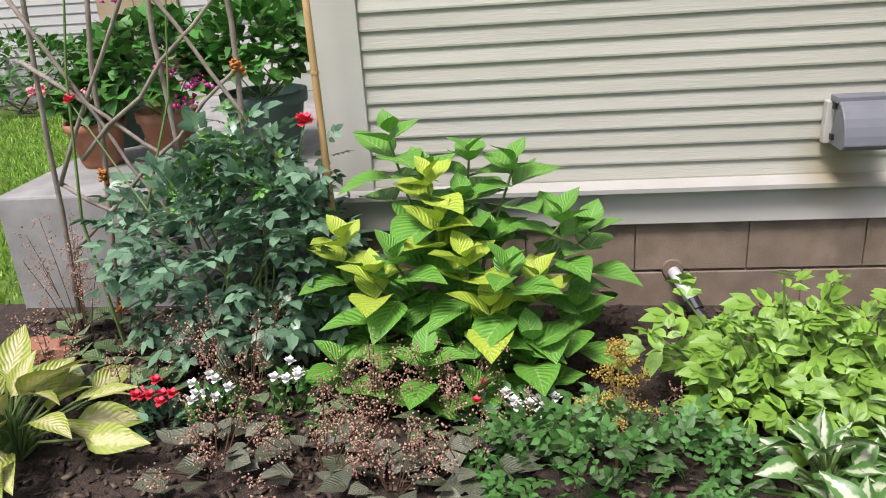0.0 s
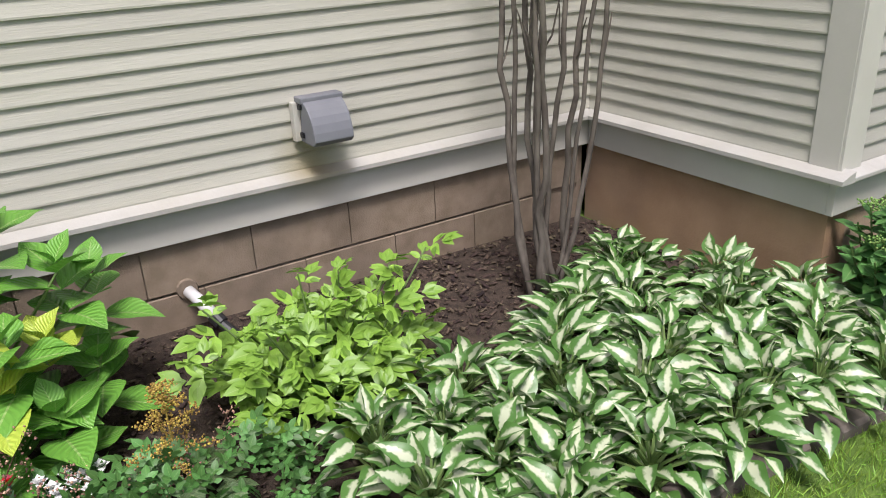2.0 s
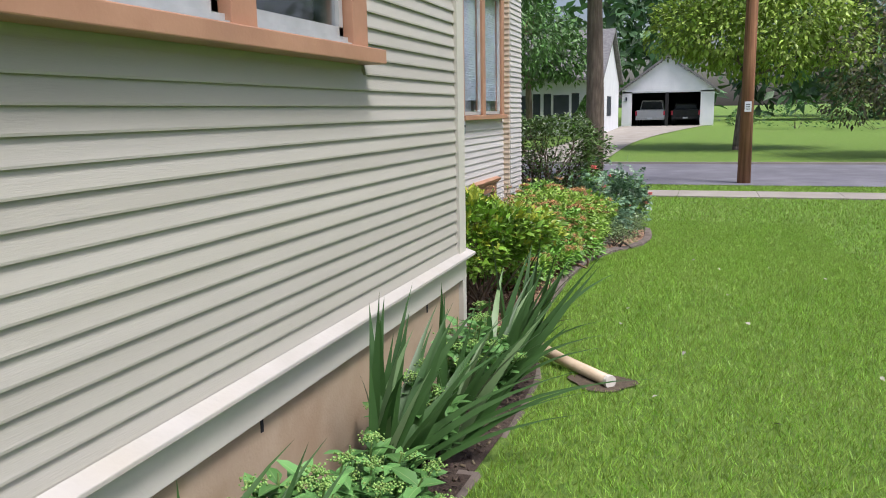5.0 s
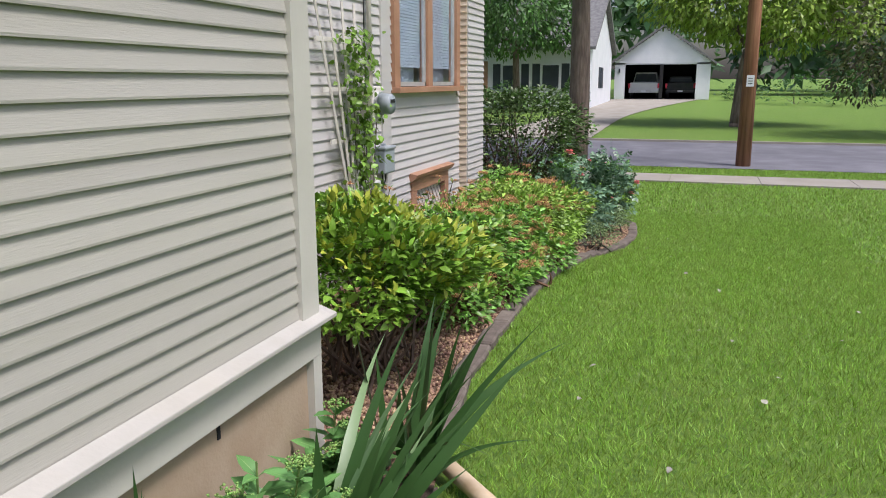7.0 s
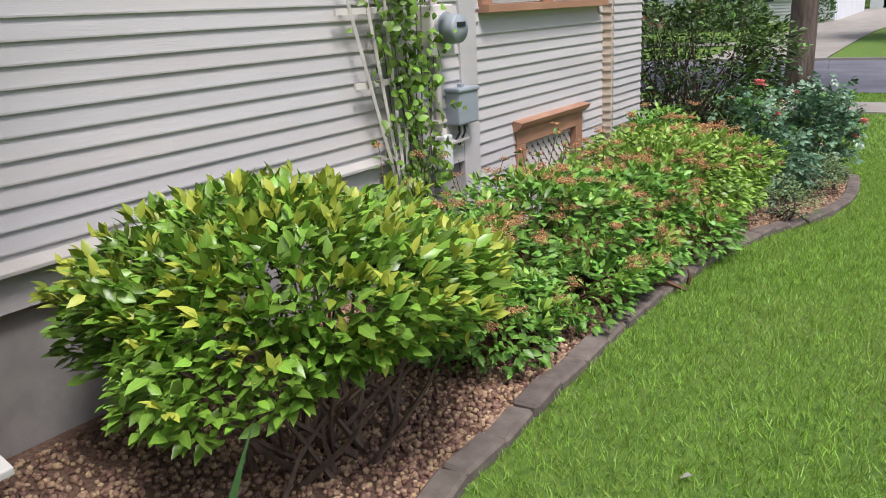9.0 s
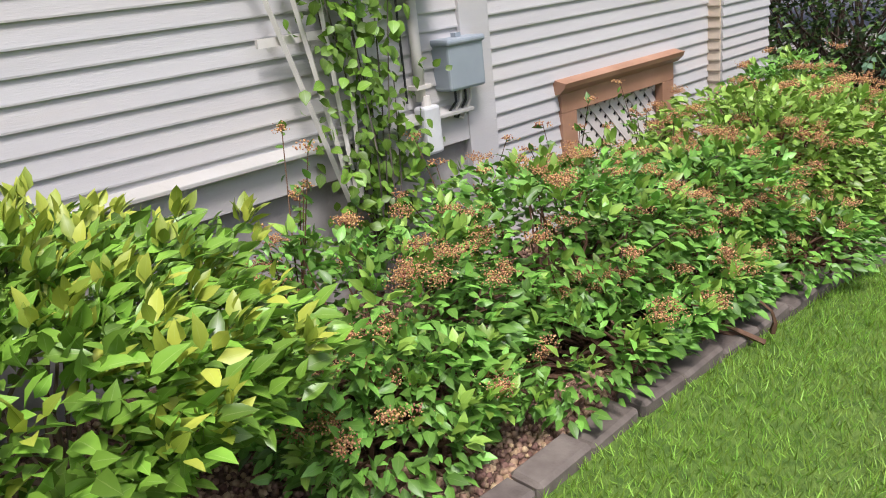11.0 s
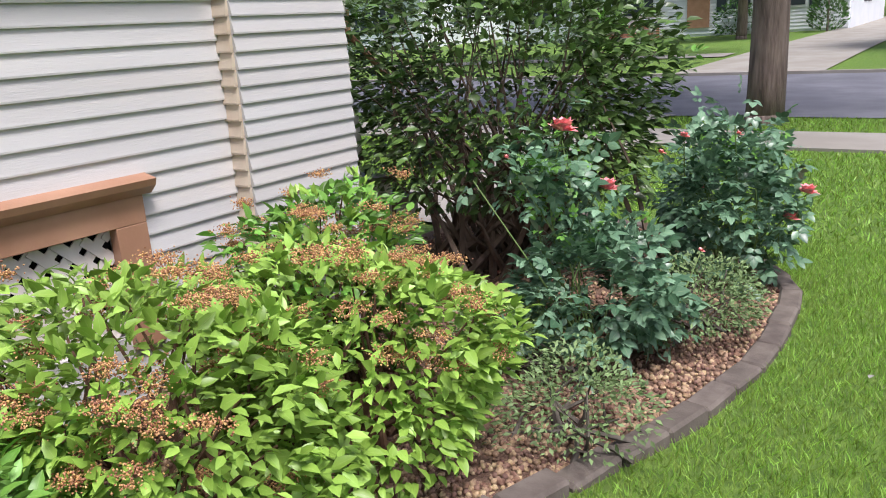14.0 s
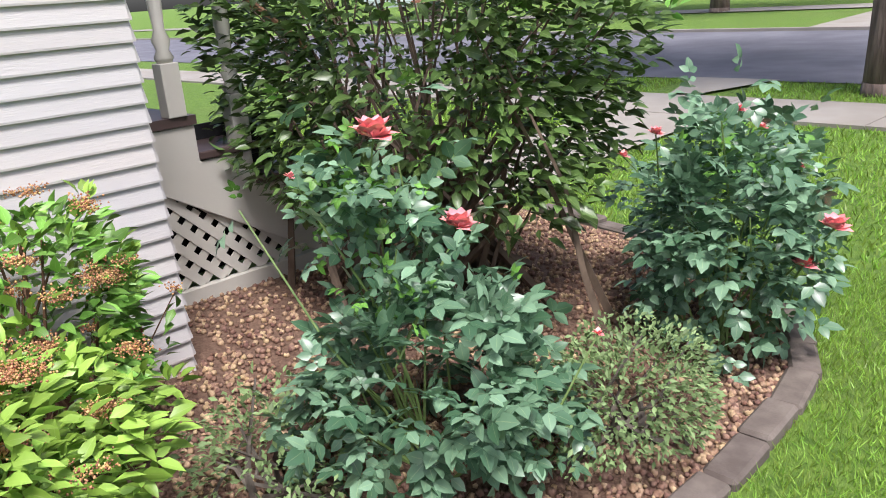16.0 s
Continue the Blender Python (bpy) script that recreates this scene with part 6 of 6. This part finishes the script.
tree("house_tree", -7.2, 38.0, "dark leafy tree in front of the white house", 0.18, 2.8, ((0, 0, 4.6, 2.2, 1.8), (1.6, 0.2, 4.0, 1.5, 1.2), (-1.8, 0, 4.2, 1.8, 1.4)), 7000, 0.26, "tree_l")
pole = thing("utility_pole", 2.07, 18.3, float(ground_z(18.3)) - 0.1, "weathered brown wooden utility pole", "utility pole")
part("shaft", Shape().tube([(0, 0, 0), (0.0, 0, 3), (0.01, 0, 9)], 0.145, 0.11, 16), "pole", pole, smooth=True)
part("tag", Shape().box(-0.06, 0.08, -0.16, -0.145, 1.68, 1.9), "farwhite", pole, "small white notice plate")
for z in (1.73, 1.78, 1.83):
    part("print_bar", Shape().box(-0.03, 0.05, -0.163, -0.159, z, z + 0.015), "shutter", pole)


def far_window(parent, x, y, z, w, h):
    g = part("window", Shape().box(x - w / 2, x + w / 2, y - 0.06, y, z, z + h), "farwhite", parent)
    part("pane", Shape().box(x - w / 2 + 0.08, x + w / 2 - 0.08, y - 0.075, y - 0.06, z + 0.08, z + h - 0.08), "shutter", g)
    for s in (-1, 1):
        part("shutter", Shape().box(x + s * (w / 2 + 0.06) - (0.4 if s < 0 else 0), x + s * (w / 2 + 0.06) + (0.4 if s > 0 else 0), y - 0.05, y, z, z + h), "shutter", parent, "dark shutter")


def lap_lines(parent, along, a, b, face, z0, z1, step, roof=None):
    """Far lapped siding: one joined part of boards."""
    s = Shape()
    z = z0
    while z < z1:
        lo, hi = roof(z) if roof else (a, b)
        if hi - lo > 0.2:
            if along == "x":
                s.prism([(face, z), (face - 0.03, z), (face, z + step)], "x", lo, hi)
            else:
                s.prism([(face, z), (face + 0.03, z), (face, z + step)], "y", lo, hi)
        z += step
    tagged(part("siding", s, "farwhite", parent), kind="stuff")


gar = thing("garage", -1.4, 54, 0.2, "white gabled double garage with open doors", "garage")
gx, gy, gz0 = -1.4, 54.0, 0.2
wallg = Shape().box(-2.95, -2.3, 0, 0.2, -0.3, 2.3).box(2.1, 2.95, 0, 0.2, -0.3, 2.3).prism([(-2.95, 2.2), (2.95, 2.2), (2.95, 2.35), (0, 4.4), (-2.95, 2.35)], "y", 0, 0.2).box(-2.95, -2.8, 0.2, 6, -0.3, 2.3).box(2.8, 2.95, 0.2, 6, -0.3, 2.3).box(-2.95, 2.95, 6, 6.2, -0.3, 2.4)
part("wall", wallg, "farwhite", gar)
part("door_jamb", Shape().box(-0.12, 0.08, -0.02, 0.2, -0.1, 2.2), "dark", gar)
part("roof", Shape().prism([(-3.3, 2.15), (0, 4.5), (3.3, 2.15), (3.3, 2.3), (0, 4.66), (-3.3, 2.3)], "y", -0.3, 6.4), "roof", gar)
# garage gloom is put into colour: near-black floor and added rear sheet
part("floor", Shape().box(-2.9, 2.9, 0, 6, -0.2, 0.02), "dark", gar)
part("shade_backdrop", Shape().box(-2.79, 2.79, 5.8, 5.95, 0.02, 2.3), "dark", gar)
lap_lines(gar, "x", -2.95, 2.95, -0.002, 2.3, 4.3, 0.14, lambda z: (-2.95 + max(0, z - 2.35) * 1.43, 2.95 - max(0, z - 2.35) * 1.43))
part("wall_lamp", Shape().box(-2.7, -2.6, -0.1, 0, 1.7, 1.95), "shutter", gar)


def vehicle(x, y, label, name, body, width, tall, pickup):
    t = thing(name, x, y, 0.22, label, "car")
    w = width / 2
    part("body", Shape().prism([(-w, 0.42), (w, 0.42), (w, 0.95), (w * 0.92, 1.05), (-w * 0.92, 1.05), (-w, 0.95)], "y", 0, 4.2), body, t, bevel=0.04)
    part("cabin", Shape().prism([(-w * 0.9, 1.0), (w * 0.9, 1.0), (w * 0.72, tall), (-w * 0.72, tall)], "y", 1.7 if pickup else 0.6, 3.2), body, t, bevel=0.05)
    part("rear_window", Shape().prism([(-w * 0.78, 1.1), (w * 0.78, 1.1), (w * 0.66, tall - 0.1), (-w * 0.66, tall - 0.1)], "y", 1.66 if pickup else 0.56, 1.7 if pickup else 0.6), "shutter", t)
    part("bumper", Shape().box(-w, w, -0.14, 0.02, 0.38, 0.55), "alum" if pickup else "black", t, bevel=0.02)
    part("plate", Shape().box(-0.16, 0.16, -0.155, -0.14, 0.44, 0.54), "farwhite", t)
    for s in (-1, 1):
        part("tail_light", Shape().box(s * w * 0.98 - 0.06, s * w * 0.98 + 0.06, -0.03, 0.05, 0.68, 0.98), "red_fl", t)
        for yy in (0.8, 3.3):
            wh = part("wheel", Shape().tube([(s * (w - 0.2), yy, 0.33), (s * (w + 0.0), yy, 0.33)], 0.33, 0.33, 18), "black", t)
            part("rim", Shape().tube([(s * (w - 0.02), yy, 0.33), (s * (w + 0.01), yy, 0.33)], 0.19, 0.19, 12), "alum", wh)


vehicle(-2.55, 55.0, "white pickup truck parked in the garage", "pickup_truck", "carwhite", 1.9, 1.72, True)
vehicle(-0.25, 55.2, "dark car parked in the garage", "car", "cardark", 1.8, 1.45, False)

hou = thing("white_house", -10.5, 42, 0.0, "white clapboard house with dark shutters across the street", "house")
part("wall", Shape().box(-9.5, 6.2, 0, 0.25, -0.4, 3.0).box(6.0, 6.25, 0.25, 9, -0.4, 3.0).box(-9.5, -9.3, 0.25, 9, -0.4, 3.0).prism([(0.0, 3.0), (9.0, 3.0), (4.5, 5.6)], "x", 6.0, 6.25), "farwhite", hou)
part("roof", Shape().prism([(-0.5, 2.9), (4.5, 5.75), (9.5, 2.9), (9.5, 3.05), (4.5, 5.95), (-0.5, 3.05)], "x", -10.0, 6.5), "roof", hou)
lap_lines(hou, "x", -9.5, 6.2, -0.002, 0.1, 2.95, 0.14)
for fx in (-7.0, -2.6, 2.1, 4.2):
    far_window(hou, fx, 0.0, 0.95, 1.0, 1.3)
part("door", Shape().box(-0.1, 0.85, -0.08, 0, 0.35, 2.4), "brown", hou)
part("chimney", Shape().box(1.0, 1.7, 4.2, 5.0, 5.4, 6.6), "brick", hou)
for k in range(4):
    part("step", Shape().box(-3.4, -1.3, -1.6 + 0.35 * k, -1.2 + 0.35 * k, -0.2, 0.12 + 0.16 * k), "brick" if k % 2 else "concrete", hou)
for zz in (1.0, 2.0):
    part("side_window", Shape().box(6.24, 6.28, 2.0 + zz, 2.8 + zz, 1.0, 2.1), "shutter", hou)
ho2 = copy_thing(hou, pose(-32, 43, 0.1))
tagged(ho2, "white clapboard house farther down the street")
con = thing("cone_conifer", -4.85, 41.0, float(ground_z(41)), "small cone-shaped evergreen by the driveway", "shrub")
part("trunk", Shape().tube([(0, 0, 0), (0, 0, 1.5)], 0.05, 0.02, 6), "bark", con)
h = rng.random(1500) ** 0.7
a = rng.random(1500) * 6.28
rr = (0.75 * np.sin(np.clip(h * 1.0, 0.0, 1) ** 0.6 * np.pi) ** 0.7 * (1.02 - 0.55 * h)) * (0.8 + 0.25 * rng.random(1500))
cp = np.stack([rr * np.cos(a), rr * np.sin(a), h * 2.0], -1)
scatter("crown", LEAF_SMALL, cp, cp * [1, 1, 0] + [0, 0, 0.5], up_tilt(1500), np.full(1500, 0.16), "tree_l", con)
for nx, ny, rx, h in ((-8.3, 44.0 - 2.8, 0.8, 0.8), (-13.6, 41.0, 0.6, 0.6), (-16.0, 41.0, 0.9, 0.6), (3.2, 53.0, 0.8, 0.7), (6.0, 48.0, 1.8, 1.0), (9.5, 46.0, 2.0, 1.2)):
    shrub("far_shrub", nx, ny, float(ground_z(ny)), (rx, rx, h), (0, 0, h * 0.6), 500, 0.2, LEAF_SMALL, "tree_l", "rounded green shrub by the far houses", "shrub", 6, "twig", None, "far shrubs")
wd = []
for k in range(70):
    wx, wy = rng.uniform(-75, 75), rng.uniform(66, 96)
    r = rng.uniform(3.5, 6.5)
    p, d = bump_shell(260, (r, r, r * 1.3), 0.6, 6, -0.6, 0.3)
    wd.append(p + [wx, wy, rng.uniform(4, 12)])
wd = np.concatenate(wd)
tagged(scatter("woods", LEAF_SMALL, wd, rand_dirs(len(wd)), up_tilt(len(wd)), 1.5 * (0.6 + 0.8 * rng.random(len(wd))), "woods"), "dark leafy woods behind the far houses", "woods", kind="stuff")

# ---- pieces of walls, edging and ground ----
clapboards(wall_a, "y", -1.235, -2.955, 0.02, 0.59, TOP, 0.0617, 1, "paint_a")
clapboards(wall_b, "x", 0.025, -1.23, -0.115, 0.59, TOP, 0.0617, -1, "paint_a")
clapboards(wall_c, "y", -0.025, 0.115, 3.765, 0.59, TOP, 0.0617, 1, "paint_c", ((0.10, 2.61, 1.545, 2.94),))
clapboards(wall_d, "y", DX, 3.88, 7.3, 0.541, TOP, 0.0737, 1, "paint_d")
clapboards(wall_d, "y", DX, 7.48, 9.42, -0.233, TOP, 0.073, 1, "paint_d", ((7.54, 9.34, 1.27, 2.8), (7.95, 8.99, -0.06, 0.565)))
clapboards(wall_f, "y", DX + 0.09, 9.425, 10.035, -0.319, TOP, 0.0641, 1, "paint_d")
clapboards(wall_f, "x", 9.425, DX + 0.0, DX + 0.09, -0.319, TOP, 0.0641, -1, "paint_jog")
clapboards(wall_f, "x", 10.035, DX - 0.2, DX + 0.09, -0.319, TOP, 0.0641, 1, "paint_d")
clapboards(wing, "y", -6.4, -11, -3.0, 0.3, 2.6, 0.1, 1, "paint_d", ((-6.76, -5.89, 0.3, 2.6), (-5.3, -4.4, 0.9, 1.9)))

edging = thing("bed_edging", 0.5, 4, 0, "grey-brown stone edging around the beds", "edging", kind="structure")
stone = Shape()
bm = bmesh.new()
bmesh.ops.create_cube(bm, size=1.0)
for v in bm.verts:
    v.co = (v.co.x * 0.105, v.co.y * 0.235, v.co.z * 0.13)
bmesh.ops.bevel(bm, geom=bm.edges[:], offset=0.012, segments=1, affect="EDGES")
stone = bpy.data.meshes.new("stone")
bm.to_mesh(stone)
bm.free()
stone.materials.append(M["edging"])
line = [(edge_x(y), y) for y in np.arange(-1.2, 11.3, 0.05)] + [(0.5, 11.4), (0.42, 11.62), (0.3, 11.82), (0.14, 12.0), (-0.1, 12.15), (-0.35, 12.28), (-0.6, 12.4), (-1.1, 12.5), (-1.6, 12.58)]
line = np.array(line)
seg = np.linalg.norm(np.diff(line, axis=0), axis=1)
dist = np.concatenate([[0], np.cumsum(seg)])
k = 0
for s in np.arange(0.12, dist[-1] - 0.1, 0.245):
    x, y = np.interp(s, dist, line[:, 0]), np.interp(s, dist, line[:, 1])
    x2, y2 = np.interp(s + 0.1, dist, line[:, 0]), np.interp(s + 0.1, dist, line[:, 1])
    low = 0.045 if 0.0 < y < 4.2 else 0.0
    piece("stone", stone, edging, pose(-0.5, -4, 0) @ pose(x - 0.02, y, float(ground_z(y)) - 0.02 - low + rng.normal(0, 0.006), rng.normal(0, 1.5), rng.normal(0, 2), math.degrees(math.atan2(y2 - y, x2 - x)) - 90 + rng.normal(0, 2)))
    k += 1

# loose cover of the beds
n = 9000
cx, cy = rng.uniform(-1.22, 0.45, n), rng.uniform(-4.4, 0.0, n)
cz = bed_z(cx, cy) + 0.004 + 0.01 * rng.random(n)
d = rand_dirs(n) * [1, 1, 0.3]
tagged(scatter("mulch_chips", CHIP, np.stack([cx, cy, cz], -1), d, up_tilt(n, 0.35), 0.012 + 0.028 * rng.random(n) ** 2, "chip"), "dark shredded bark mulch chips", "mulch", kind="stuff")
n = 1500
cy = rng.uniform(0.0, 4.2, n)
cx = rng.uniform(0.0, 1, n) * (edge_x(cy) - 0.02)
tagged(scatter("mulch_chips", CHIP, np.stack([cx, cy, bed_z(cx, cy) + 0.006], -1), rand_dirs(n) * [1, 1, 0.3], up_tilt(n, 0.35), 0.012 + 0.02 * rng.random(n), "chip"), "dark mulch in the narrow side bed", "mulch", kind="stuff")
n = 26000
cy = rng.uniform(4.05, 12.35, n)
ex = edge_x(cy)
cx = ex - 0.06 - rng.random(n) ** 1.3 * (ex + np.where(cy < 10.2, 1.1, 1.75))
tagged(scatter("lava_gravel", ROCK, np.stack([cx, cy, bed_z(cx, cy) + 0.006], -1), rand_dirs(n), rand_dirs(n), 0.014 + 0.017 * rng.random(n), "lava"), "reddish brown lava gravel", "gravel", kind="stuff")


def grass_area(name, n, x0, x1, y0, y1, tall, label, width=1.0):
    gx, gy = rng.uniform(x0, x1, n), rng.uniform(y0, y1, n)
    keep = (gx > edge_x(gy) + 0.035) | (gy > 12.7) & (gx > -8) | (gx < -1.3) & (gy < -4.6)
    keep &= ((gx - 0.8) ** 2 / 0.03 + (gy - 3.72) ** 2 / 0.02 > 1) & ~((gy > 15.5) & (gy < 16.7)) & (gy < 17.65)
    keep &= ~((gx > -3.15) & (gx < -1.95) & (gy > 12) & (gy < 15.6)) & ~((gx > -3.4) & (gx < -2.4) & (gy > 16.5))
    gx, gy = gx[keep], gy[keep]
    m = len(gx)
    d = rng.normal(0, 0.55, (m, 3))
    d[:, 2] = 1
    up = rand_dirs(m) * [1, 1, 0.1]
    tagged(scatter(name, BLADE, np.stack([gx, gy, ground_z(gy) - 0.004], -1), d, up, tall * (0.5 + 0.8 * rng.random(m)), "grass", None, "", np.full(m, width)), label, "grass", kind="stuff")


grass_area("grass", 360000, 0.08, 2.9, -1.6, 12.6, 0.04, "short mown green grass blades", 1.0)
grass_area("grass", 100000, 2.9, 7.5, -0.5, 12.6, 0.045, "short mown green grass blades", 2.2)
grass_area("grass", 120000, -6, 9, 12.6, 17.6, 0.05, "mown grass toward the street", 2.0)
grass_area("grass", 30000, -5.5, -1.3, -8.0, -4.6, 0.05, "mown grass behind the stoop", 2.4)
fallen = leaf_mesh("fallen_leaf", LEAF_WIDE, 0.036, "deadleaf")
for fx, fy in ((0.77, 5.0), (1.1, 3.55), (1.65, 3.3), (2.1, 6.4), (1.6, 5.2), (0.78, 5.5), (1.48, 6.2), (1.3, 6.35), (1.67, 5.6), (0.82, 7.1), (1.43, 7.7), (1.2, 8.4), (0.6, 8.2), (2.3, 7.2), (1.0, 9.4), (1.9, 9.0), (0.95, 10.6), (2.6, 5.0), (2.2, 4.2), (1.9, 7.9), (2.8, 9.5), (1.2, 4.4)):
    ob = new("fallen_leaf", fallen)
    ob.matrix_world = pose(fx, fy, float(ground_z(fy)) + 0.03, rng.uniform(-25, 25), rng.uniform(-25, 25), rng.uniform(0, 360)) @ Matrix.Scale(rng.uniform(0.7, 1.3), 4)
    tagged(ob, "small dry pale leaf lying on the grass", "leaf", "fallen leaves on the lawn")
